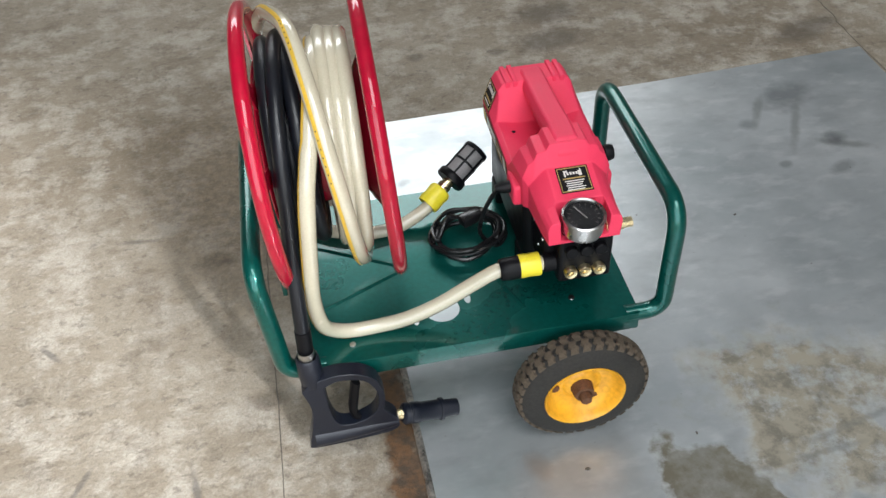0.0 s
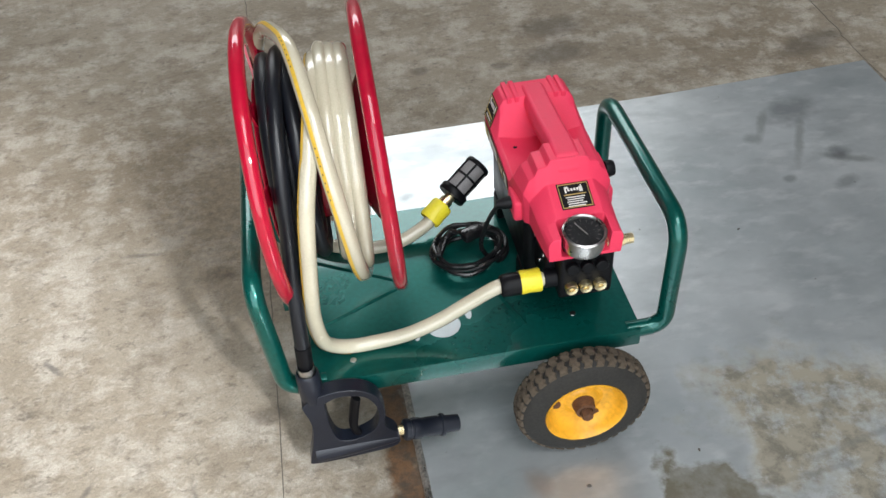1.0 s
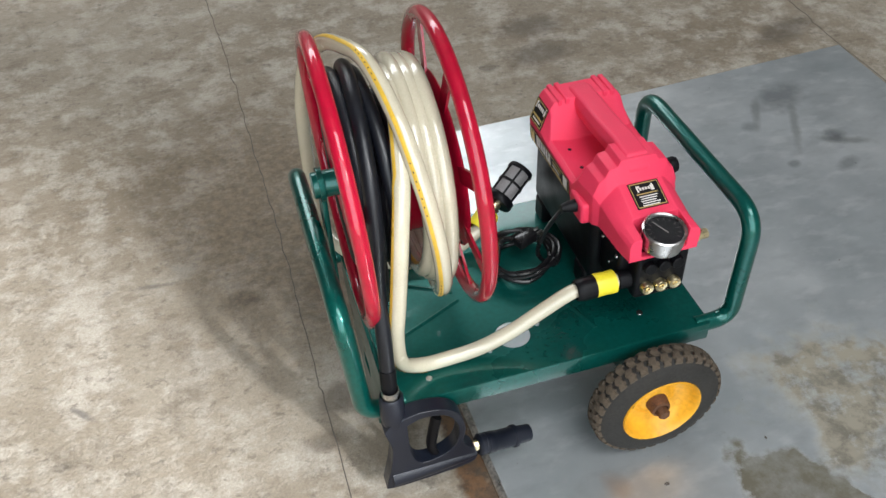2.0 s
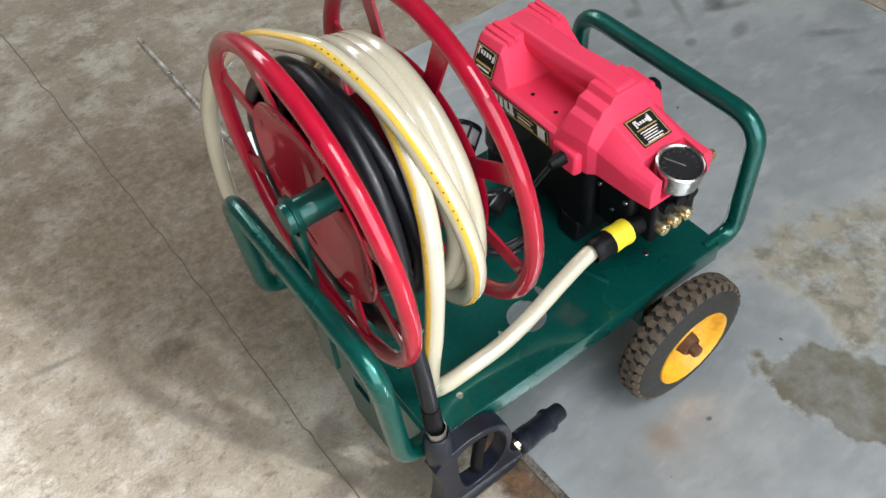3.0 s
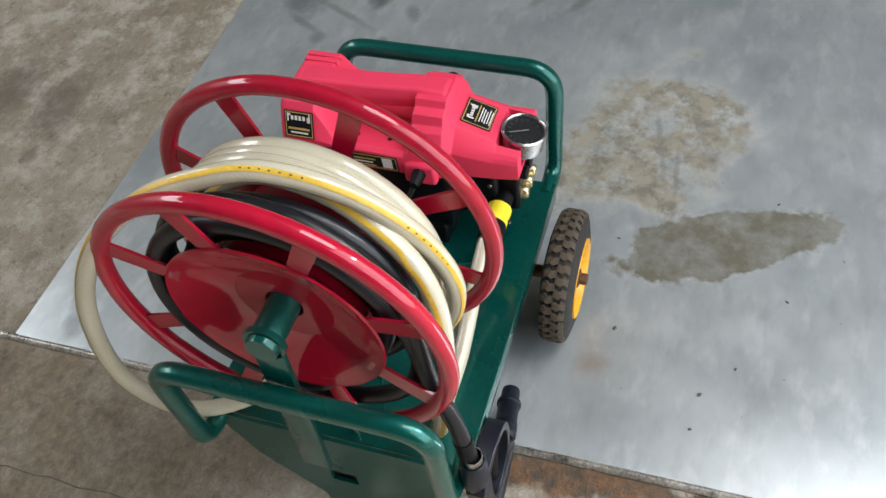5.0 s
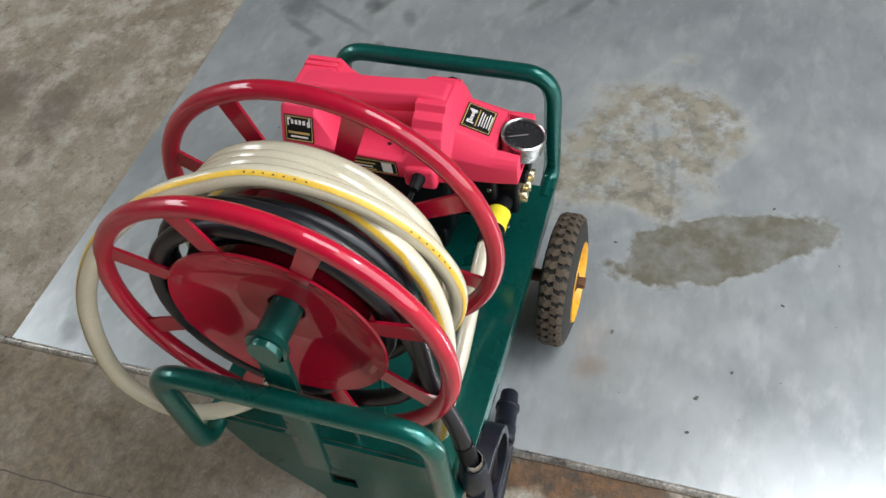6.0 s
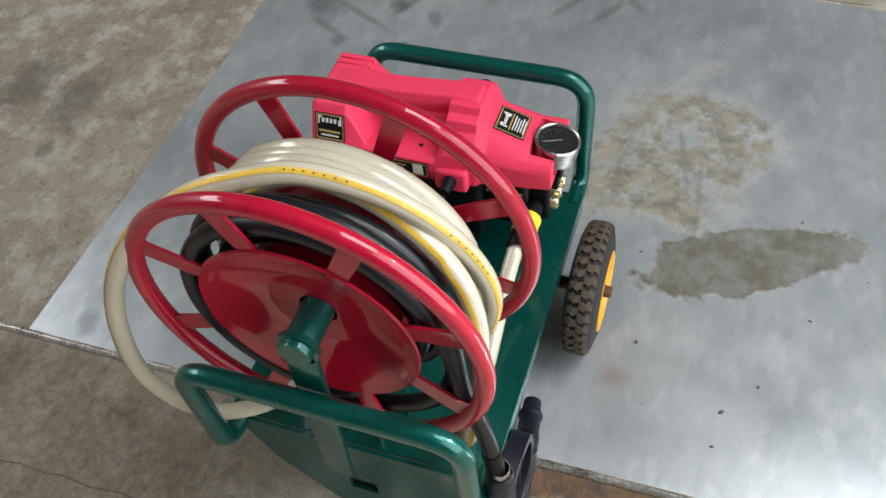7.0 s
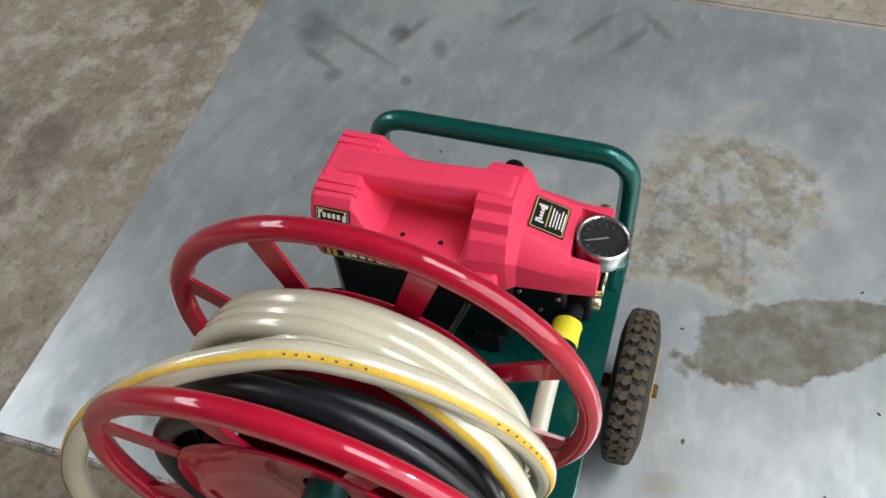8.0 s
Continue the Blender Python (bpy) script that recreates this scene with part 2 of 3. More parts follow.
# ---- mesh helpers ----
def finish(bm, smooth=True, sharp=40):
    bmesh.ops.recalc_face_normals(bm, faces=bm.faces)
    for f in bm.faces:
        f.smooth = smooth
    if smooth:
        for e in bm.edges:
            if len(e.link_faces) == 2 and e.calc_face_angle(0) > radians(sharp):
                e.smooth = False


def part(name, bm, mat, parent=None, label="", smooth=True, sharp=40):
    finish(bm, smooth, sharp)
    me = bpy.data.meshes.new(name)
    bm.to_mesh(me)
    bm.free()
    me.materials.append(mat)
    ob = new(name, me)
    if parent:
        ob.parent = parent
    if label:
        tagged(ob, label)
    return ob


def thing(name, label, category, at=(0, 0, 0), group=""):
    ob = new(name)
    ob.location = at
    ob.empty_display_size = 0.05
    return tagged(ob, label, category, group)


def box(x0, x1, y0, y1, z0, z1, bevel=0.002, seg=2, bm=None):
    bm = bm or bmesh.new()
    m = Matrix.Translation(((x0 + x1) / 2, (y0 + y1) / 2, (z0 + z1) / 2)) @ Matrix.Diagonal((x1 - x0, y1 - y0, z1 - z0, 1))
    r = bmesh.ops.create_cube(bm, size=1, matrix=m)
    if bevel:
        es = {e for v in r["verts"] for e in v.link_edges}
        bmesh.ops.bevel(bm, geom=list(es), offset=bevel, segments=seg, affect="EDGES", profile=0.5)
    return bm


def turned(profile, n=32, axis="z", at=(0, 0, 0), bm=None):
    """A lathe: (radius, height) pairs turned round an axis through at."""
    bm = bm or bmesh.new()
    rows = []
    for r, h in profile:
        row = []
        for i in range(n if r > 1e-6 else 1):
            a = 2 * math.pi * i / n
            u, v = r * math.cos(a), r * math.sin(a)
            p = {"z": (u, v, h), "x": (h, u, v), "y": (v, h, u)}[axis]
            row.append(bm.verts.new(Vector(p) + Vector(at)))
        rows.append(row)
    for a, b in zip(rows, rows[1:]):
        for i in range(n):
            j = (i + 1) % n
            if len(a) == 1 and len(b) == 1:
                continue
            if len(a) == 1:
                bm.faces.new((a[0], b[i], b[j]))
            elif len(b) == 1:
                bm.faces.new((a[i], a[j], b[0]))
            else:
                bm.faces.new((a[i], a[j], b[j], b[i]))
    return bm


def spline(pts, step=6):
    """Catmull-Rom through the points."""
    p = [Vector(q) for q in pts]
    p = [2 * p[0] - p[1], *p, 2 * p[-1] - p[-2]]
    out = []
    for a, b, c, d in zip(p, p[1:], p[2:], p[3:]):
        for k in range(step):
            t = k / step
            out.append(0.5 * (2 * b + (c - a) * t + (2 * a - 5 * b + 4 * c - d) * t * t + (3 * b - a - 3 * c + d) * t ** 3))
    return out + [p[-2]]


def frames_along(pts, closed=False):
    n = len(pts)
    tang = []
    for i in range(n):
        a, b = (pts[i - 1], pts[(i + 1) % n]) if closed else (pts[max(0, i - 1)], pts[min(n - 1, i + 1)])
        tang.append((b - a).normalized())
    up = tang[0].orthogonal().normalized()
    out = []
    for i, t in enumerate(tang):
        if i:
            up = (tang[i - 1].rotation_difference(t) @ up).normalized()
        up = (up - t * up.dot(t)).normalized()
        out.append((pts[i], t, up, t.cross(up)))
    return out


def sweep(pts, r, n=12, closed=False, cap=True, rz=None, bm=None):
    """A round (or oval) bar along points."""
    bm = bm or bmesh.new()
    pts = [Vector(p) for p in pts]
    rows = []
    for i, (p, t, u, w) in enumerate(frames_along(pts, closed)):
        rad = r(i / max(1, len(pts) - 1)) if callable(r) else r
        rows.append([bm.verts.new(p + u * rad * math.cos(a) + w * (rz or rad) * math.sin(a)) for a in (2 * math.pi * k / n for k in range(n))])
    pairs = list(zip(rows, rows[1:])) + ([(rows[-1], rows[0])] if closed else [])
    for a, b in pairs:
        for i in range(n):
            j = (i + 1) % n
            bm.faces.new((a[i], a[j], b[j], b[i]))
    if cap and not closed:
        bm.faces.new(rows[0]), bm.faces.new(rows[-1])
    return bm


def rounded_path(corners, radius, steps=6):
    """Straight runs with bent corners."""
    c = [Vector(p) for p in corners]
    out = [c[0]]
    for a, b, d in zip(c, c[1:], c[2:]):
        u, v = (a - b).normalized(), (d - b).normalized()
        k = min(radius, (a - b).length * 0.49, (d - b).length * 0.49)
        s, e = b + u * k, b + v * k
        for i in range(steps + 1):
            t = i / steps
            out.append(s * (1 - t) ** 2 + b * 2 * t * (1 - t) + e * t * t)
    return out + [c[-1]]


def circle(x, y, z, r, n=72, axis="x"):
    return [Vector((x, y + r * math.cos(2 * math.pi * k / n), z + r * math.sin(2 * math.pi * k / n))) for k in range(n)]


def plate(outer, holes, z0, z1, bm=None):
    """A flat plate with openings through it, between two heights."""
    bm = bm or bmesh.new()
    es = []
    for loop in (outer, *holes):
        vs = [bm.verts.new((x, y, z1)) for x, y in loop]
        es += [bm.edges.new((a, b)) for a, b in zip(vs, vs[1:] + vs[:1])]
    bmesh.ops.triangle_fill(bm, use_beauty=True, use_dissolve=False, edges=es, normal=(0, 0, 1))
    r = bmesh.ops.extrude_face_region(bm, geom=list(bm.faces))
    bmesh.ops.translate(bm, verts=[v for v in r["geom"] if isinstance(v, bmesh.types.BMVert)], vec=(0, 0, z0 - z1))
    return bm


def soften(ob, width, seg=3, angle=28):
    mod = ob.modifiers.new("soft edges", "BEVEL")
    mod.width, mod.segments, mod.limit_method, mod.angle_limit = width, seg, "ANGLE", radians(angle)
    mod.harden_normals = False
    return ob


# ---- structure ----
def structure(name, bm, mat, label, category, smooth=False):
    return tagged(part(name, bm, mat, None, "", smooth), label, category, kind="structure")


def ground():
    bm = bmesh.new()
    bmesh.ops.create_grid(bm, x_segments=2, y_segments=2, size=7.2)
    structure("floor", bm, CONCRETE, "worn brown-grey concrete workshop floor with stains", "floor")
    c = [(-0.258, -1.45), (1.055, -1.45), (1.112, 1.072), (0.5, 1.045), (-0.286, 1.033)]
    structure("floor_plate", plate(c, [], 0.0005, 0.004), SHEET, "grey galvanised steel sheet with a dried brown puddle lying on concrete", "metal sheet")
    bm = sweep([(-0.252, -1.45, 0.003), (-0.272, 0.0, 0.003), (-0.284, 0.5, 0.003), (-0.290, 1.03, 0.003), (-0.292, 1.51, 0.003)], 0.007, 8, rz=0.006)
    structure("trim", bm, WORN_STEEL, "rusty steel edging strip along the metal sheet", "edging", True)
    for name, pts in (("floor_joint", [(-0.50, -1.5), (-0.513, 0.05), (-0.518, 0.40), (-0.521, 0.80), (-0.532, 1.20), (-0.547, 1.70), (-0.563, 1.98), (-0.62, 3.2)]), ("floor_joint", [(1.10, -0.4), (1.122, 1.06), (1.130, 1.25), (1.140, 1.6), (1.15, 3.2)])):
        pts = spline([(x, y, 0.0) for x, y in pts], 14)
        bm = sweep([p + Vector((noise.noise(p * 21) * 0.006 + noise.noise(p * 60) * 0.003, 0, 0)) for p in pts], lambda f: 0.0016 + 0.0014 * noise.noise(Vector((f * 40, 3, 0))), 6, rz=0.0008)
        structure(name, bm, CRACK, "thin dark joint line in the concrete floor", "floor joint")


# Unseen hall added round the floor to bound and shape the daylight.
def hall():
    w, h, t = 7.0, 4.5, 0.2
    # doorway edge d1 is placed to throw the shadow edge beside the trolley
    s, d0, d1, dh = -3.4, -3.2, 1.32, 4.35
    structure("wall_east", box(w, w + t, s, w, 0, h, 0), WALL, "unseen plain dull painted workshop wall", "wall")
    structure("wall_west", box(-w - t, -w, s, w, 0, h, 0), WALL, "unseen plain dull painted workshop wall", "wall")
    structure("wall_north", box(-w - t, w + t, w, w + t, 0, h, 0), WALL, "unseen plain dull painted workshop wall", "wall")
    bm = box(-w - t, d0, s - t, s, 0, h, 0)
    box(d1, w + t, s - t, s, 0, h, 0, bm=bm), box(d0, d1, s - t, s, dh, h, 0, bm=bm)
    structure("wall_south", bm, WALL, "unseen plain workshop wall with a wide open doorway", "wall")
    bm = plate([(-w - t, s - t), (w + t, s - t), (w + t, w + t), (-w - t, w + t)], [[(-2.95, 4.85), (2.15, 4.85), (2.15, 7.15), (-2.95, 7.15)], [(-1.05, -2.85), (1.65, -2.85), (1.65, -0.95), (-1.05, -0.95)]], h, h + 0.1)
    structure("ceiling", bm, CEIL, "unseen grey sheet roof with skylight openings", "ceiling")


def chips():
    bm = bmesh.new()
    for x, y, r in ((-0.103, -0.207, 0.004), (-0.04, -0.258, 0.003), (-0.005, -0.05, 0.004), (0.20, -0.02, 0.003), (0.12, -0.33, 0.003), (-0.17, -0.20, 0.003), (0.35, -0.30, 0.003), (0.5, 0.5, 0.003)):
        v = bmesh.ops.create_icosphere(bm, subdivisions=1, radius=r, matrix=pose(x, y, 0.004 + r * 0.3, 20, 10, 400 * x) @ Matrix.Diagonal((1.4, 0.8, 0.5, 1)))
    tagged(part("grit", bm, CRACK, None, "", False), "dark grit crumbs scattered on the metal sheet", "grit", kind="stuff")


ground()
hall()
chips()

# ---- trolley ----
DZ = 0.225
FY, BY, LX, RX = 0.084, 0.470, -0.425, 0.108


def trolley():
    t = thing("trolley", "green painted steel two-wheeled trolley with tube handles", "trolley")
    ring = lambda x, y, r, n=28, s=1.0: [(x + r * s * math.cos(2 * math.pi * k / n), y + r * math.sin(2 * math.pi * k / n)) for k in range(n)]
    slot = lambda x, y: ring(x, y, 0.016, 14, 0.38)
    bm = plate([(LX, FY), (RX, FY), (RX, BY), (LX, BY)], [ring(-0.205, 0.163, 0.029), slot(-0.160, 0.182), slot(-0.252, 0.152)], DZ - 0.003, DZ)
    deck = part("deck", bm, GREEN, t, "", False)
    bm = box(LX, RX, FY - 0.002, FY + 0.001, DZ - 0.036, DZ - 0.0005, 0.0008)
    part("flange", bm, GREEN, t)
    bm = box(LX, RX, BY - 0.001, BY + 0.002, DZ - 0.036, DZ - 0.0005, 0.0008)
    part("flange", bm, GREEN, t)
    bm = box(RX - 0.001, RX + 0.002, FY, BY, DZ - 0.036, DZ - 0.0005, 0.0008)
    part("flange", bm, GREEN, t)
    bm = plate([(FY + 0.01, 0.2222), (BY - 0.005, 0.2222), (0.415, 0.12), (0.325, 0.03), (0.318, 0.0), (0.225, 0.0), (0.218, 0.03), (0.135, 0.12)], [[(0.258, 0.092), (0.300, 0.092), (0.300, 0.122), (0.258, 0.122)]], -0.003, 0.003)
    stand = part("stand", bm, GREEN, t, "", False)
    stand.matrix_local = Matrix(((0, 0, 1, -0.429), (1, 0, 0, 0), (0, 1, 0, 0.0), (0, 0, 0, 1)))
    r = 0.0145
    top = 0.428
    for x0, x1, x2 in ((RX - 0.02, 0.153, 0.154), (LX + 0.02, -0.470, -0.484)):
        z = DZ - 0.012
        ya, yb = FY + 0.012, BY - 0.014
        pts = rounded_path([(x0, ya, z), (x1, ya, z), (x2, ya, top), (x2, yb, top), (x1, yb, z), (x0, yb, z)], 0.05, 8)
        part("handle", sweep(pts, r, 16), GREEN, t, "bent green tube handle")
    for pts in ([(-0.402, 0.202), (-0.266, 0.264)], [(-0.402, 0.358), (-0.27, 0.284)], [(-0.101, 0.211), (-0.072, 0.133)]):
        part("weld_rib", sweep([(x, y, DZ) for x, y in pts], 0.004, 8, rz=0.0025), GREEN, t)
    bm = box(-0.466, -0.458, 0.266, 0.306, DZ - 0.014, 0.511, 0.001)
    turned([(0, -0.004), (0.026, -0.004), (0.026, 0.004), (0, 0.004)], 24, "x", (-0.462, 0.286, 0.512), bm)
    part("reel_post", bm, GREEN, t)
    part("reel_shaft", turned([(0, -0.474), (0.019, -0.474), (0.02, -0.472), (0.02, -0.292), (0, -0.292)], 24, "x", (0, 0.286, 0.512)), GREEN, t)
    part("axle", turned([(0, 0.03), (0.011, 0.03), (0.011, 0.46), (0, 0.46)], 16, "y", (0.003, 0, 0.1184)), RUST, t)
    for x in (-0.02, 0.02):
        part("axle_bracket", box(x - 0.003, x + 0.003, 0.10, 0.45, 0.107, DZ - 0.002, 0.001), GREEN, t)
    for x, y in ((0.010, 0.140), (-0.36, 0.118), (-0.30, 0.44)):
        part("rivet", turned([(0.0055, 0), (0.005, 0.0015), (0, 0.002)], 12, "z", (x, y, DZ)), STEEL, t, "bare steel rivet")
    part("latch_block", box(-0.424, -0.398, 0.250, 0.306, 0.084, 0.130, 0.003), BLACK_PLASTIC, t, "black block behind the stand")
    part("latch_pin", sweep(rounded_path([(-0.412, 0.245, DZ - 0.002), (-0.412, 0.245, DZ + 0.018), (-0.404, 0.232, DZ + 0.022)], 0.006, 4), 0.003, 8), STEEL, t, "small bright steel hook")
    part("gun_hook", sweep([(-0.425, FY + 0.004, 0.206), (-0.402, 0.078, 0.206)], 0.005, 8), BLACK_PLASTIC, t, "short black hook")
    return t


WR = 0.1185 * 0.965 + 0.004


def wheel(t, y0, side):
    """A small pneumatic wheel; y0 is its outer face, side the way from it to the middle."""
    w = new("wheel")
    w.parent = t
    w.location = (0.003, y0, WR)
    w.scale = (0.965, 0.965, 0.965)
    s = side
    W = 0.058
    prof = [(0.069, 0.006), (0.071, 0.001), (0.079, -0.001), (0.096, 0.003), (0.107, 0.006), (0.1125, 0.012), (0.1145, W / 2), (0.1125, W - 0.012), (0.107, W - 0.006), (0.096, W - 0.003), (0.079, W), (0.071, W - 0.001), (0.069, W - 0.006), (0.069, 0.006)]
    part("tyre", turned([(r, h * s) for r, h in prof], 64, "y"), TYRE, w, "dusty black rubber tyre")
    rim = [(0.0725, 0.003), (0.0712, -0.002), (0.068, 0.001), (0.065, 0.009), (0.060, 0.020), (0.050, 0.028), (0.034, 0.030), (0.029, 0.024), (0.022, 0.022), (0.0, 0.022)]
    part("rim", turned([(r, h * s) for r, h in rim], 48, "y"), YELLOW_PAINT, w, "scuffed yellow steel rim")
    back = [(0.0735, W - 0.004), (0.068, W - 0.003), (0.060, W - 0.02), (0.034, W - 0.03), (0.0, W - 0.03)]
    part("rim_back", turned([(r, h * s) for r, h in back], 32, "y"), YELLOW_PAINT, w)
    # shallow rust-dark discs set on the rim stand in for its dark holes
    for k in range(3):
        a = radians(62 + 120 * k)
        bm = turned([(0, 0.0012 * s), (0.0062, 0.0008 * s), (0.0082, 0), (0.0085, 0.0045 * s), (0, 0.0045 * s)], 16, "y", (0.046 * math.cos(a), 0.0262 * s, 0.046 * math.sin(a)))
        part("rim_hole_disc", bm, RUST, w, "rusty dark disc standing in for a rim hole")
    part("hub", turned([(0.012, 0.002 * s), (0.0165, 0.003 * s), (0.018, 0.008 * s), (0.020, 0.024 * s)], 24, "y"), RUST, w, "rusty hub")
    part("nut", turned([(0, -0.011 * s), (0.009, -0.011 * s), (0.0105, -0.009 * s), (0.0105, 0.006 * s), (0.013, 0.006 * s), (0.013, 0.022 * s)], 6, "y"), RUST, w, "rusty axle nut")
    me = None
    n = 34
    for side_row in (0, 1):
        for k in range(n):
            if me is None:
                bm = bmesh.new()
                zz = [(-0.0085, -0.003), (0.0045, -0.003), (0.0075, 0.009), (0.0035, 0.016), (0.0065, 0.031), (-0.0055, 0.031), (-0.0095, 0.016), (-0.0055, 0.009)]
                lo, hi = [], []
                for x, y in zz:
                    drop = 0.005 * max(0.0, (0.010 - y) / 0.013)
                    lo.append(bm.verts.new((x * 1.15, y * 0.62 + 0.009, 0.108 - drop)))
                    hi.append(bm.verts.new((x * 1.0, y * 0.62 + 0.009, 0.1185 - drop)))
                bm.faces.new(hi)
                for i in range(len(lo)):
                    j = (i + 1) % len(lo)
                    bm.faces.new((lo[i], lo[j], hi[j], hi[i]))
                ob = part("tread_block", bm, TREAD, w, "", False)
                me = ob.data
            else:
                ob = new("tread_block", me)
                ob.parent = w
            a = 360 * (k + 0.5 * side_row) / n
            ob.matrix_local = pose(0, 0, 0, 0, a, 0) @ (Matrix.Translation((0, (W - 0.001) * s if side_row else 0.001 * s, 0)) @ Matrix.Diagonal((1, s * (-1 if side_row else 1), 1, 1)))
    return w


cart = trolley()
wheel(cart, 0.015, 1)


# ---- hose reel ----
RC = (0.286, 0.512)
RX0, RIM, DISH = -0.3545, 0.0825, -0.005


def reel():
    t = thing("hose_reel", "red enamelled steel hose reel with spoked rims", "hose reel")
    t.matrix_world = pose(RX0, *RC, 0, -2.4, -1.2)
    for x, r, off, lip in ((-RIM, 0.210, 26, -1), (RIM, 0.213, 20, 1)):
        part("rim", sweep(circle(x, 0, 0, r), 0.0113, 14, closed=True), RED_ENAMEL, t, "round red tube rim")
        dx = x + DISH * lip
        for k in range(8):
            a = radians(off + 45 * k)
            bm = bmesh.new()
            ring = []
            for rad, xx, w in ((0.118, dx - 0.003 * lip, 0.0115), (r - 0.004, x, 0.0135)):
                ring.append([bm.verts.new((xx + ex, ey * w, rad)) for ex, ey in ((-0.002, -1), (0.002, -1), (0.002, 1), (-0.002, 1))])
            for i in range(4):
                bm.faces.new((ring[0][i], ring[0][(i + 1) % 4], ring[1][(i + 1) % 4], ring[1][i]))
            bm.faces.new(ring[0]), bm.faces.new(ring[1])
            turn = pose(0, 0, 0, math.degrees(a) - 90, 0, 0)
            part("spoke", bm, RED_ENAMEL, t, "", False).matrix_local = turn
            bead = [Vector((x + 0.003 * math.cos(q), 0.0155 * math.sin(q), r - 0.0095)) for q in (2 * math.pi * m / 16 for m in range(16))]
            part("weld_bead", sweep(bead, 0.0022, 6, closed=True), RED_ENAMEL, t).matrix_local = turn
        s = -lip
        prof = [(0.022, 0.034 * s), (0.030, 0.034 * s), (0.034, 0.029 * s), (0.060, 0.026 * s), (0.088, 0.018 * s), (0.110, 0.006 * s), (0.118, 0.002 * s), (0.130, -0.001 * s), (0.133, -0.003 * s), (0.135, -0.001 * s), (0.132, 0.002 * s), (0.118, 0.006 * s), (0.110, 0.010 * s), (0.088, 0.022 * s), (0.060, 0.030 * s), (0.034, 0.033 * s), (0.022, 0.038 * s), (0.022, 0.034 * s)]
        part("side_dish", turned(prof, 64, "x", (dx, 0, 0)), RED_ENAMEL, t, "dished glossy red side plate")
    part("drum", turned([(0.024, -0.052), (0.095, -0.052), (0.095, 0.052), (0.024, 0.052)], 40, "x"), RED_ENAMEL, t)
    return t


reel()


# ---- hoses ----
def coil(x, deg, r, drop=0.0):
    a = radians(deg)
    return (x, RC[0] - r * math.cos(a), RC[1] - drop + r * math.sin(a))


HR = 0.0120


def stripe_on(pts, way, r, width):
    """A thin ribbon that lies on a hose, on the side to which way(i) points."""
    bm = bmesh.new()
    rows = []
    for i, (p, t, u, w) in enumerate(frames_along([Vector(p) for p in pts])):
        d = Vector(way(i, p))
        d = (d - t * d.dot(t)).normalized()
        e = t.cross(d)
        rows.append([bm.verts.new(p + (d * math.cos(a) + e * math.sin(a)) * (r + 0.0006)) for a in ((k - 2) / 2 * width for k in range(5))])
    for a, b in zip(rows, rows[1:]):
        for i in range(4):
            bm.faces.new((a[i], a[i + 1], b[i + 1], b[i]))
    return bm


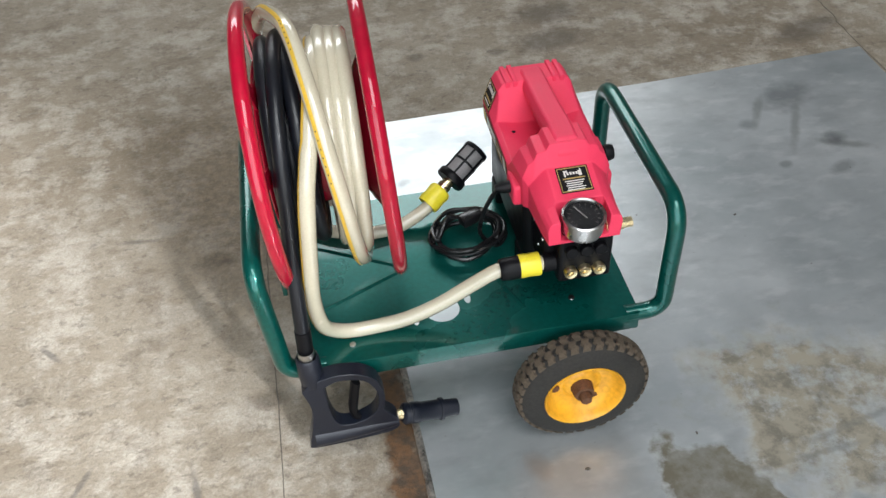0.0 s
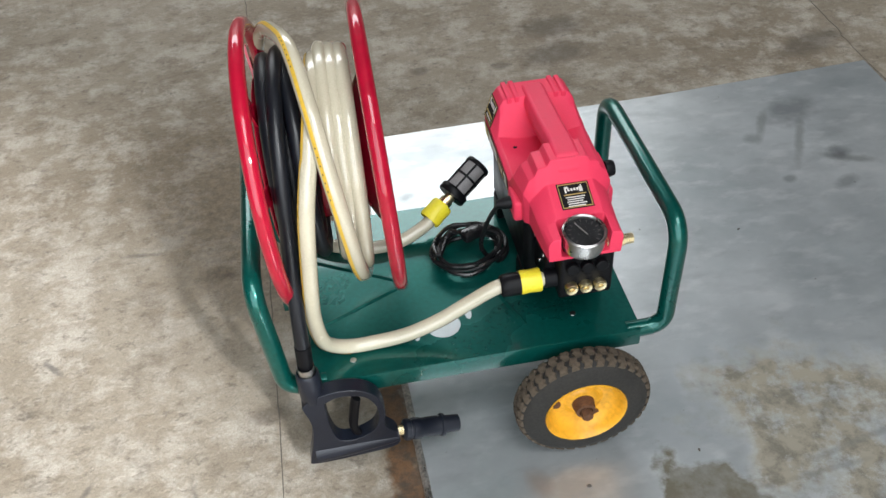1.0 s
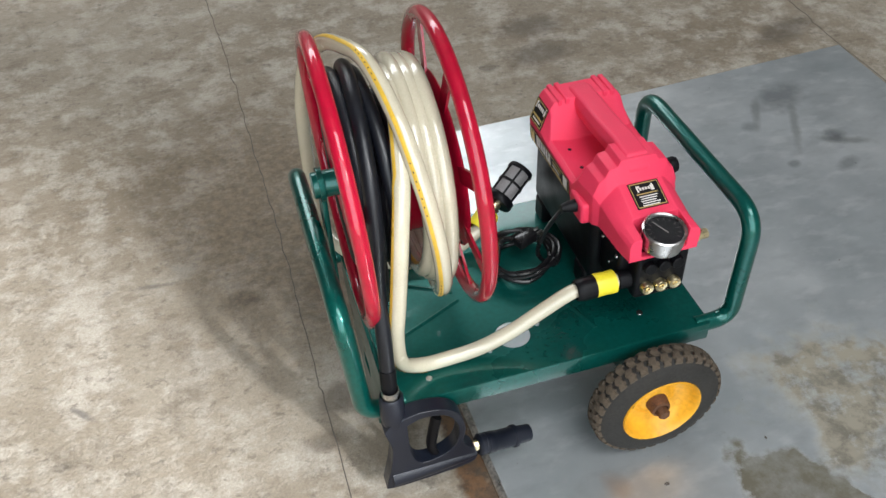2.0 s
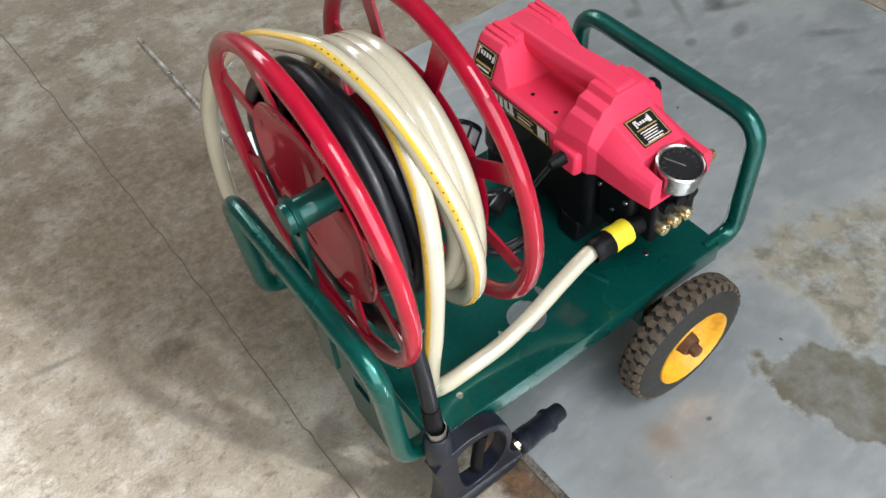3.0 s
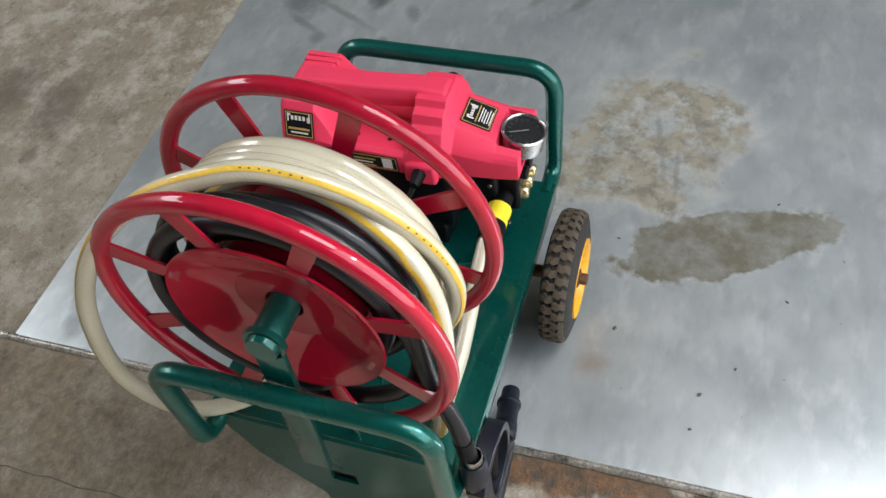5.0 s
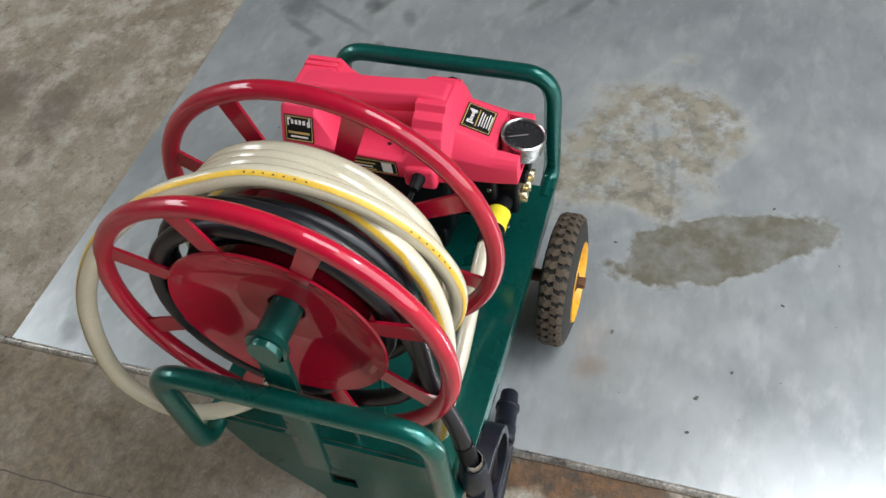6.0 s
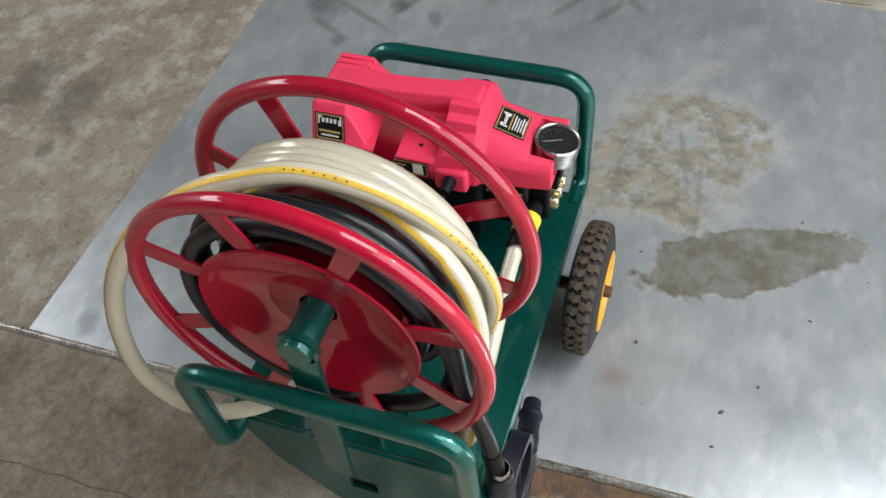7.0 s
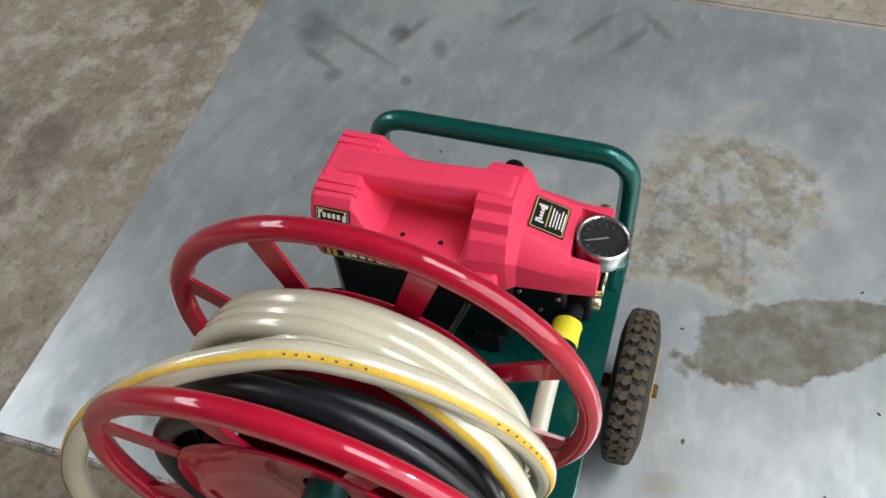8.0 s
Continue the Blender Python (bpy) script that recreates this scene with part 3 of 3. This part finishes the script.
def water_hose():
    t = thing("water_hose", "milky cream vinyl water hose with a yellow stripe", "hose")
    pts = [(-0.045, 0.134, 0.324), (-0.075, 0.135, 0.324), (-0.115, 0.138, 0.319), (-0.165, 0.140, 0.290), (-0.215, 0.139, 0.262), (-0.270, 0.137, 0.244), (-0.325, 0.138, DZ + HR), (-0.360, 0.136, 0.2395), (-0.388, 0.130, 0.255), (-0.402, 0.120, 0.286), (-0.406, 0.108, 0.35), (-0.400, 0.100, 0.43)]
    for d, x, r in ((10, -0.388, 0.184), (35, -0.372, 0.174), (70, -0.355, 0.160), (110, -0.347, 0.148), (180, -0.342, 0.140), (250, -0.345, 0.145), (310, -0.342, 0.152), (360, -0.339, 0.156)):
        pts.append(coil(x, d, r, 0.002))
    for d in range(390, 1291, 30):
        f = (d - 390) / 900
        sag = max(0.0, -math.sin(radians(d)))
        pts.append(coil(-0.341 + 0.036 * f, d, 0.157 + 0.003 * math.sin(d / 70) + 0.024 * sag * f, 0.0))
    n0 = len(pts)
    for d, x, r in ((1320, -0.307, 0.178), (1350, -0.311, 0.188), (1380, -0.318, 0.189), (1410, -0.327, 0.187), (1440, -0.337, 0.185), (1470, -0.350, 0.183), (1500, -0.363, 0.184), (1528, -0.377, 0.189)):
        pts.append(coil(x, d, r, 0.0))
    pts += [(-0.394, 0.346, 0.692), (-0.414, 0.408, 0.668), (-0.434, 0.480, 0.604), (-0.446, 0.538, 0.500), (-0.450, 0.566, 0.385), (-0.450, 0.562, 0.298), (-0.446, 0.512, 0.245), (-0.432, 0.455, DZ + HR + 0.001), (-0.39, 0.40, DZ + HR), (-0.32, 0.368, DZ + HR), (-0.255, 0.368, DZ + HR), (-0.205, 0.382, 0.250), (-0.175, 0.394, 0.268)]
    path = spline(pts, 5)

    def way(i, p):
        k = i / 5
        radial = Vector((0, p.y - RC[0], p.z - RC[1])).normalized()
        if k < 7:
            return (0.1, 0.7, -0.7)
        if k < 13:
            return (-0.95, -0.35, 0.0)
        if k < 16:
            return Vector((-0.9, 0, 0)) + radial * 0.7
        if k < n0 - 1:
            return Vector((-0.5, 0, 0)) - radial * 0.75
        return Vector((-0.55, 0, 0)) + radial * 0.85

    part("hose", sweep(path, HR, 16), CREAM, t)
    fine = spline(pts[n0 - 1:n0 + 10], 34)
    fr = frames_along(fine)
    for g0 in (120, 190, 255):
        for k in range(7):
            p, tn, u, w = fr[g0 + 4 * k]
            d = way(5 * n0 + 10, p)
            d = (d - tn * d.dot(tn)).normalized()
            ob = part("print_mark", box(-0.0011, 0.0011, -0.0008, 0.0008, 0, 0.0006, 0), CRACK, t)
            ob.matrix_local = Matrix.Translation(p + d * (HR + 0.0008)) @ Matrix((tn, d.cross(tn), d)).transposed().to_4x4()
    part("stripe", stripe_on(path, way, HR, 0.24), STRIPE, t, "yellow printed stripe")
    return path


water_hose()


def pressure_hose():
    t = thing("pressure_hose", "black rubber high-pressure hose wound on the reel", "hose")
    pts = []
    for d in range(1900, 1000, -30):
        f = (1900 - d) / 900
        pts.append(coil(-0.372 - 0.032 * f, d, 0.120 + 0.004 * math.sin(d / 50)))
    for d in range(1000, 0, -30):
        f = (1000 - d) / 1000
        hang = 0.042 * max(0.0, math.sin(math.pi * (d - 570) / 170)) if 570 < d < 740 else 0.0
        pts.append(coil(-0.421 + 0.048 * min(1.0, max(0.0, (f - 0.25) * 2.2)) - 0.045 * max(0.0, f - 0.74) / 0.26, d, 0.148 + hang + 0.005 * math.sin(d / 60) + 0.014 * max(0.0, f - 0.74) / 0.26, 0.0))
    pts += [(-0.424, 0.112, 0.44), (-0.428, 0.088, 0.36), (-0.431, 0.075, 0.285), (-0.431, 0.074, 0.255)]
    path = spline(pts, 4)
    part("hose", sweep(path, 0.0112, 14), BLACK_RUBBER, t)
    part("end_sleeve", sweep(path[-7:], 0.0125, 14), BLACK_PLASTIC, t, "short black end sleeve")


pressure_hose()


# ---- spray gun ----
def spray_gun():
    t = thing("spray_gun", "dark navy plastic spray gun hanging at the trolley corner", "spray gun")
    y = 0.066
    part("coupling", turned([(0.0155, 0.272), (0.0185, 0.268), (0.0195, 0.225), (0.0175, 0.205), (0.0, 0.205)], 10, "z", (-0.431, y + 0.004, 0)), GUN_PLASTIC, t)
    part("ferrule", turned([(0.0135, 0.258), (0.0135, 0.285), (0.0125, 0.285)], 16, "z", (-0.431, y + 0.004, 0)), STEEL, t, "crimped steel ferrule")
    edge = [(-0.450, 0.205), (-0.436, 0.220), (-0.415, 0.228), (-0.392, 0.232), (-0.366, 0.229), (-0.345, 0.219), (-0.330, 0.200), (-0.322, 0.163), (-0.326, 0.128), (-0.308, 0.100), (-0.310, 0.070), (-0.365, 0.060), (-0.448, 0.056), (-0.455, 0.070), (-0.446, 0.112), (-0.441, 0.160)]
    eye = [(-0.414, 0.208), (-0.395, 0.217), (-0.371, 0.216), (-0.347, 0.204), (-0.333, 0.170), (-0.340, 0.127), (-0.370, 0.106), (-0.400, 0.108), (-0.412, 0.145)]
    smooth_loop = lambda c: [(p.x, p.y) for p in spline([(*q, 0) for q in c + c[:1]], 4)[:-1]]
    body = part("body", plate(smooth_loop(edge), [smooth_loop(eye)], -0.013, 0.013), GUN_PLASTIC, t, "", True, 50)
    body.matrix_local = pose(0, 0.066, 0, 90, 0, 0)
    soften(body, 0.003, 3, 40)
    barrel = spline([(-0.445, 0.066, 0.078), (-0.40, 0.066, 0.078), (-0.35, 0.067, 0.080), (-0.305, 0.069, 0.082)], 5)
    part("barrel", sweep(barrel, lambda f: 0.022 - 0.007 * f, 16, rz=0.019), GUN_PLASTIC, t)
    trig = spline([(-0.365, y, 0.196), (-0.372, y, 0.16), (-0.376, y, 0.12), (-0.362, y, 0.085)], 5)
    part("trigger", sweep(trig, 0.006, 10, rz=0.009), BLACK_PLASTIC, t)
    part("nozzle_fitting", turned([(0, -0.318), (0.008, -0.318), (0.009, -0.300), (0.009, -0.288)], 8, "x", (0, y + 0.006, 0.082)), BRASS, t, "brass nozzle fitting")
    m = Matrix.Translation((-0.298, y + 0.006, 0.082)) @ pose(0, 0, 0, 0, 14, 8)
    ob = part("nozzle", turned([(0, 0), (0.014, 0), (0.0185, 0.004), (0.0185, 0.012), (0.017, 0.013), (0.017, 0.016), (0.0185, 0.017), (0.0185, 0.030), (0.017, 0.032), (0.017, 0.066), (0.0195, 0.068), (0.0195, 0.073), (0.0155, 0.074), (0.0145, 0.100), (0.009, 0.1), (0.008, 0.09), (0, 0.09)], 20, "x"), GUN_PLASTIC, t)
    ob.matrix_local = m
    return t


spray_gun()


# ---- pressure washer ----
CX = 0.011


def loft(sections, bm=None):
    """Skin over cross-sections (y, half profile of (half width, height) from the bottom to the crown)."""
    bm = bm or bmesh.new()
    rows = []
    for y, half in sections:
        right = [(w, z) for w, z in half]
        left = [(-w, z) for w, z in reversed(half)]
        rows.append([bm.verts.new((CX + x, y, z)) for x, z in right + left])
    for a, b in zip(rows, rows[1:]):
        n = len(a)
        for i in range(n):
            j = (i + 1) % n
            bm.faces.new((a[i], a[j], b[j], b[i]))
    bm.faces.new(rows[0]), bm.faces.new(rows[-1])
    return bm


def pressure_washer():
    t = thing("pressure_washer", "red plastic pressure washer pump with a black base", "pressure washer")
    secs = [
        (0.463, ((0.072, 0.388), (0.076, 0.426), (0.062, 0.462), (0.056, 0.474), (0.050, 0.477), (0.030, 0.478), (0.026, 0.478))),
        (0.456, ((0.076, 0.386), (0.080, 0.428), (0.064, 0.470), (0.057, 0.480), (0.050, 0.483), (0.030, 0.484), (0.026, 0.484))),
        (0.408, ((0.076, 0.386), (0.080, 0.428), (0.064, 0.472), (0.057, 0.482), (0.050, 0.485), (0.030, 0.486), (0.026, 0.486))),
        (0.398, ((0.076, 0.386), (0.080, 0.428), (0.065, 0.458), (0.056, 0.462), (0.050, 0.464), (0.030, 0.466), (0.026, 0.466))),
        (0.378, ((0.076, 0.386), (0.080, 0.424), (0.072, 0.430), (0.052, 0.426), (0.046, 0.424), (0.030, 0.422), (0.026, 0.422))),
        (0.270, ((0.076, 0.384), (0.080, 0.420), (0.072, 0.426), (0.052, 0.423), (0.046, 0.421), (0.030, 0.420), (0.026, 0.420))),
        (0.259, ((0.074, 0.376), (0.076, 0.436), (0.064, 0.460), (0.053, 0.466), (0.048, 0.480), (0.034, 0.483), (0.029, 0.494))),
        (0.213, ((0.068, 0.378), (0.071, 0.436), (0.062, 0.460), (0.053, 0.467), (0.048, 0.480), (0.034, 0.483), (0.029, 0.494))),
        (0.201, ((0.062, 0.382), (0.063, 0.426), (0.059, 0.433), (0.052, 0.441), (0.040, 0.455), (0.035, 0.458), (0.029, 0.458))),
        (0.142, ((0.059, 0.384), (0.060, 0.417), (0.057, 0.423), (0.051, 0.429), (0.041, 0.436), (0.036, 0.438), (0.030, 0.438))),
        (0.140, ((0.059, 0.384), (0.060, 0.417), (0.057, 0.423), (0.051, 0.429), (0.039, 0.435), (0.037, 0.394), (0.030, 0.392))),
        (0.104, ((0.056, 0.387), (0.058, 0.416), (0.056, 0.424), (0.051, 0.429), (0.039, 0.430), (0.037, 0.394), (0.030, 0.392))),
    ]
    soften(part("housing", loft(secs), RED_PLASTIC, t, "", True, 25), 0.003, 2, 22)
    for y in (0.300, 0.350):
        part("screw_hole", turned([(0.0035, 0.0), (0, 0.0004)], 12, "z", (CX - 0.05, y, 0.4245 + 0.02 * (y - 0.3))), DARK, t)
    hb = [(0.206, 0.478), (0.220, 0.498), (0.262, 0.500), (0.300, 0.496), (0.340, 0.493), (0.390, 0.492), (0.430, 0.491), (0.459, 0.480)]
    bm = bmesh.new()
    rows = []
    for y, z in hb:
        rows.append([bm.verts.new((CX + x, y, zz)) for x, zz in ((-0.019, z - 0.036), (0.019, z - 0.036), (0.023, z - 0.016), (0.017, z), (-0.017, z), (-0.023, z - 0.016))])
    for a, b in zip(rows, rows[1:]):
        for i in range(6):
            j = (i + 1) % 6
            bm.faces.new((a[i], a[j], b[j], b[i]))
    bm.faces.new(rows[0]), bm.faces.new(rows[-1])
    soften(part("carry_handle", bm, RED_PLASTIC, t, "moulded red carrying grip"), 0.004)
    # raised flutes on the rear block and the front block
    for sx in (-1, 1):
        for w in (0.034, 0.047):
            x = CX + sx * w
            soften(part("flute", box(x - 0.0045, x + 0.0045, 0.404, 0.458, 0.474, 0.4885 - 0.06 * (w - 0.034), 0), RED_PLASTIC, t), 0.002, 2)
    # lower side bosses
    for sx in (-1, 1):
        x = CX + sx * 0.070
        soften(part("side_boss", box(x - 0.012, x + 0.012, 0.222, 0.272, 0.372, 0.412, 0), RED_PLASTIC, t), 0.006)
    # black base, motor and crankcase
    soften(part("motor", box(CX - 0.068, CX + 0.068, 0.205, 0.452, 0.262, 0.396, 0), BLACK_PLASTIC, t, "black motor casing"), 0.012)
    for y in (0.24, 0.42):
        soften(part("foot", box(CX - 0.070, CX + 0.070, y - 0.02, y + 0.02, DZ, 0.270, 0), BLACK_PLASTIC, t), 0.006)
    soften(part("crankcase", box(CX - 0.052, CX + 0.052, 0.140, 0.206, 0.292, 0.398, 0), BLACK_PLASTIC, t), 0.007)
    head = part("pump_head", box(CX - 0.036, CX + 0.050, 0.110, 0.144, 0.296, 0.392, 0), BLACK_PLASTIC, t, "black pump head")
    soften(head, 0.006)
    for k in range(3):
        x = -0.007 + 0.023 * k
        soften(part("pump_cylinder", turned([(0, 0.100), (0.0105, 0.100), (0.0105, 0.13), (0, 0.13)], 18, "y", (x, 0, 0.365)), BLACK_PLASTIC, t), 0.002)
        part("valve_plug", turned([(0, 0.1045), (0.0035, 0.1045), (0.0045, 0.101), (0.0095, 0.100), (0.0105, 0.102), (0.0105, 0.115)], 12, "y", (x, 0, 0.322)), BRASS, t, "brass hexagon valve plug")
    for x, y, z in ((-0.042, 0.175, 0.383), (-0.042, 0.20, 0.36), (-0.042, 0.15, 0.36), (-0.042, 0.15, 0.383), (-0.042, 0.172, 0.330), (-0.042, 0.148, 0.31)):
        part("screw", turned([(0.0035, 0.001), (0.0032, -0.0008), (0, -0.001)], 10, "x", (x, y, z)), STEEL, t, "small bright screw")
    part("outlet", turned([(0, 0.050), (0.010, 0.050), (0.010, 0.078), (0.008, 0.079), (0.008, 0.092), (0, 0.092)], 8, "x", (CX - 0.014, 0.118, 0.398)), BRASS, t, "brass outlet fitting")
    part("inlet_port", turned([(0, -0.044), (0.0150, -0.044), (0.0155, -0.040), (0.0155, -0.018), (0, -0.018)], 16, "x", (0, 0.134, 0.324)), BLACK_PLASTIC, t, "black pump inlet port")
    part("inlet_nipple", turned([(0, -0.052), (0.0095, -0.052), (0.0095, -0.032), (0.0125, -0.032), (0.0125, -0.018)], 8, "x", (0, 0.134, 0.324)), BRASS, t, "brass inlet nipple")
    part("inlet_coupling", turned([(0.0155, -0.083), (0.019, -0.083), (0.0195, -0.080), (0.0185, -0.066), (0.0195, -0.053), (0.019, -0.050), (0.008, -0.050)], 14, "x", (0, 0.134, 0.324)), YELLOW_PLASTIC, t, "yellow plastic hose coupling")
    part("coupling_collar", turned([(0.0145, -0.115), (0.0175, -0.112), (0.0188, -0.100), (0.0188, -0.083), (0.015, -0.083)], 18, "x", (0, 0.134, 0.323)), BLACK_PLASTIC, t, "black coupling collar")
    part("knob", turned([(0, 0.070), (0.013, 0.070), (0.014, 0.078), (0.012, 0.084), (0, 0.084)], 12, "x", (CX, 0.240, 0.440)), BLACK_PLASTIC, t, "black side knob")
    part("cable_gland", turned([(0, -0.066), (0.011, -0.066), (0.010, -0.082), (0.006, -0.096), (0, -0.096)], 12, "x", (0, 0.247, 0.395)), BLACK_PLASTIC, t, "black cable gland")
    # pressure gauge
    g = new("pressure_gauge")
    g.parent = t
    tagged(g, "steel pressure gauge with a black dial")
    g.matrix_local = Matrix.Translation((0.008, 0.111, 0.413)) @ pose(0, 0, 0, 8, 0, 0)
    part("case", turned([(0, -0.010), (0.026, -0.010), (0.031, -0.006), (0.0325, 0.002), (0.0325, 0.020), (0.0335, 0.021), (0.0335, 0.025), (0.031, 0.0265), (0.0292, 0.025), (0.0285, 0.0215), (0.0285, 0.020), (0, 0.020)], 40), STEEL, g)
    part("dial", turned([(0.0284, 0.0205), (0, 0.0205)], 32), DARK, g, "black gauge dial")
    part("glass", turned([(0.0286, 0.0245), (0, 0.0248)], 32), GLASS, g).visible_shadow = False
    for k in range(13):
        a = radians(-45 + 22.5 * k)
        ob = part("tick", box(-0.0005, 0.0007, 0.0205, 0.025, 0.0206, 0.0210, 0), FAINT_INK, g)
        ob.matrix_local = pose(0, 0, 0, 0, 0, math.degrees(a) - 90 + 0)
    ob = part("needle", box(-0.0009, 0.0009, -0.007, 0.022, 0.0222, 0.0228, 0), GREY_INK, g, "pale gauge needle")
    ob.matrix_local = pose(0, 0, 0, 0, 0, 28)
    part("gauge_stem", turned([(0, 0.35), (0.008, 0.35), (0.008, 0.405), (0, 0.405)], 8, "z", (0.009, 0.118, 0)), BRASS, t)

    def sticker(name, m, w, h, what, rows):
        """A printed plate: black ground, gold border, pale marks."""
        s = part(name, box(-w / 2, w / 2, -h / 2, h / 2, 0, 0.0008, 0), DARK, t, what)
        s.matrix_local = m
        b = 0.0016
        for x0, x1, y0, y1 in ((-w / 2 + b, w / 2 - b, h / 2 - 2 * b, h / 2 - b), (-w / 2 + b, w / 2 - b, -h / 2 + b, -h / 2 + 2 * b), (-w / 2 + b, -w / 2 + 1.7 * b, -h / 2 + b, h / 2 - b), (w / 2 - 1.7 * b, w / 2 - b, -h / 2 + b, h / 2 - b)):
            part("border", box(x0, x1, y0, y1, 0.0008, 0.0011, 0), GOLD_INK, s)
        for x0, x1, y0, y1, mat in rows:
            part("mark", box(x0 * w, x1 * w, y0 * h, y1 * h, 0.0008, 0.0012, 0), mat, s)
        return s

    logo = lambda x0, x1, y0, y1: [(x0, x0 + 0.05, y0, y1, WHITE_INK), (x0, x0 + 0.12, y1 - 0.08, y1, WHITE_INK), *[(x0 + (x1 - x0) * (0.16 + 0.17 * k), x0 + (x1 - x0) * (0.27 + 0.17 * k), y0 + 0.06, y1 - 0.08, WHITE_INK) for k in range(4)], (x1 - 0.11, x1, y0, y0 + 0.2, WHITE_INK), (x1 - 0.05, x1 - 0.01, y0, y1 + 0.02, WHITE_INK)]
    rows = logo(-0.28, 0.28, 0.12, 0.36) + [(-0.35, 0.35, 0.02, 0.06, GOLD_INK)] + [(-0.3 + 0.03 * (k % 2), 0.3 - 0.05 * (k % 3), -0.08 - 0.085 * k, -0.045 - 0.085 * k, WHITE_INK) for k in range(5)]
    sticker("rating_plate", Matrix.Translation((0.0125, 0.1755, 0.4500)) @ pose(0, 0, 0, math.degrees(math.atan2(0.020, 0.059)), 0, 0), 0.05, 0.046, "black rating plate with gold border", rows)
    side = Matrix(((0, 0, -1, 0), (-1, 0, 0, 0), (0, 1, 0, 0), (0, 0, 0, 1)))
    rows = logo(-0.4, 0.4, 0.1, 0.4) + [(-0.38, 0.36, -0.2, -0.12, GOLD_INK), (-0.3, 0.3, -0.34, -0.28, WHITE_INK)]
    sticker("side_plate", Matrix.Translation((CX - 0.0727, 0.431, 0.4500)) @ Matrix.Rotation(radians(20.0), 4, "Y") @ side, 0.046, 0.042, "black side plate with pale lettering blocks", rows)
    rows = logo(-0.32, 0.05, -0.3, 0.42) + [(-0.46, -0.43, -0.36, 0.36, STRIPE), (-0.41, -0.38, -0.36, 0.36, STRIPE), (0.1, 0.3, 0.1, 0.2, GOLD_INK), (0.1, 0.27, -0.12, -0.04, WHITE_INK), (0.1, 0.3, -0.32, -0.25, GOLD_INK), (0.36, 0.45, -0.35, 0.35, WHITE_INK)]
    sticker("side_band", Matrix.Translation((CX - 0.0790, 0.366, 0.404)) @ Matrix.Rotation(radians(-5.5), 4, "Y") @ side, 0.172, 0.030, "long black side band with pale lettering blocks", rows)
    return t


pressure_washer()


# ---- filter and cord ----
def suction_filter():
    t = thing("suction_filter", "black basket suction filter with a yellow coupling on the hose end", "filter")
    a, b = Vector((-0.195, 0.386, 0.258)), Vector((-0.085, 0.452, 0.318))
    m = Matrix.Translation(a) @ (b - a).to_track_quat("Z", "Y").to_matrix().to_4x4() @ Matrix.Scale(1.10, 4)
    for name, prof, n, mat, lab in (
        ("coupling", [(0.0145, 0.006), (0.018, 0.006), (0.0195, 0.012), (0.0185, 0.022), (0.0195, 0.036), (0.017, 0.042), (0, 0.042)], 14, YELLOW_PLASTIC, "yellow plastic hose coupling"),
        ("adapter", [(0, 0.04), (0.0115, 0.04), (0.0115, 0.052), (0.0095, 0.053), (0.0095, 0.064), (0, 0.064)], 12, BRASS, "brass adapter"),
        ("collar", [(0, 0.060), (0.024, 0.060), (0.0255, 0.063), (0.0255, 0.072), (0.024, 0.074), (0, 0.074)], 24, BLACK_PLASTIC, ""),
        ("mesh", [(0, 0.073), (0.0205, 0.073), (0.0205, 0.128), (0, 0.128)], 24, MESH_GREY, "grey filter mesh"),
        ("end_cap", [(0, 0.125), (0.022, 0.125), (0.0225, 0.128), (0.021, 0.133), (0, 0.133)], 24, BLACK_PLASTIC, ""),
        ("hoop", [(0.0203, 0.098), (0.022, 0.098), (0.022, 0.102), (0.0203, 0.102)], 24, BLACK_PLASTIC, ""),
    ):
        part(name, turned(prof, n), mat, t, lab).matrix_local = m
    for k in range(6):
        ob = part("bar", box(0.0198, 0.0222, -0.0018, 0.0018, 0.073, 0.127, 0), BLACK_PLASTIC, t)
        ob.matrix_local = m @ pose(0, 0, 0, 0, 0, 60 * k)


def power_cord():
    t = thing("power_cord", "coiled black power cord lying on the green deck", "cable")
    pts = [(-0.086, 0.247, 0.395), (-0.096, 0.254, 0.378), (-0.108, 0.275, 0.325), (-0.112, 0.292, 0.262)]
    for k in range(52):
        a = radians(-35 + 33 * k)
        r = 0.054 + 0.018 * noise.noise(Vector((k * 0.4, 0, 0)))
        pts.append((-0.131 + r * 1.06 * math.cos(a) + 0.022 * noise.noise(Vector((k * 0.13, 5, 0))), 0.316 + r * math.sin(a) * 0.95, DZ + 0.006 + 0.030 * k / 52 + 0.004 * noise.noise(Vector((k * 0.7, 9, 0)))))
    pts += [(-0.16, 0.345, 0.262), (-0.14, 0.33, 0.27)]
    part("cord", sweep(spline(pts, 4), 0.0040, 8), CORD, t)
    ob = part("plug", box(-0.02, 0.02, -0.011, 0.011, -0.010, 0.010, 0.004), CORD, t, "black mains plug")
    ob.matrix_local = Matrix.Translation((-0.122, 0.325, 0.272)) @ pose(0, 0, 0, 0, 0, 25)
    for y in (-0.005, 0.005):
        pin = part("pin", turned([(0, 0.02), (0.0022, 0.02), (0.0022, 0.036), (0, 0.037)], 8, "x", (0, y, 0)), STEEL, ob, "steel plug pin")


suction_filter()
power_cord()
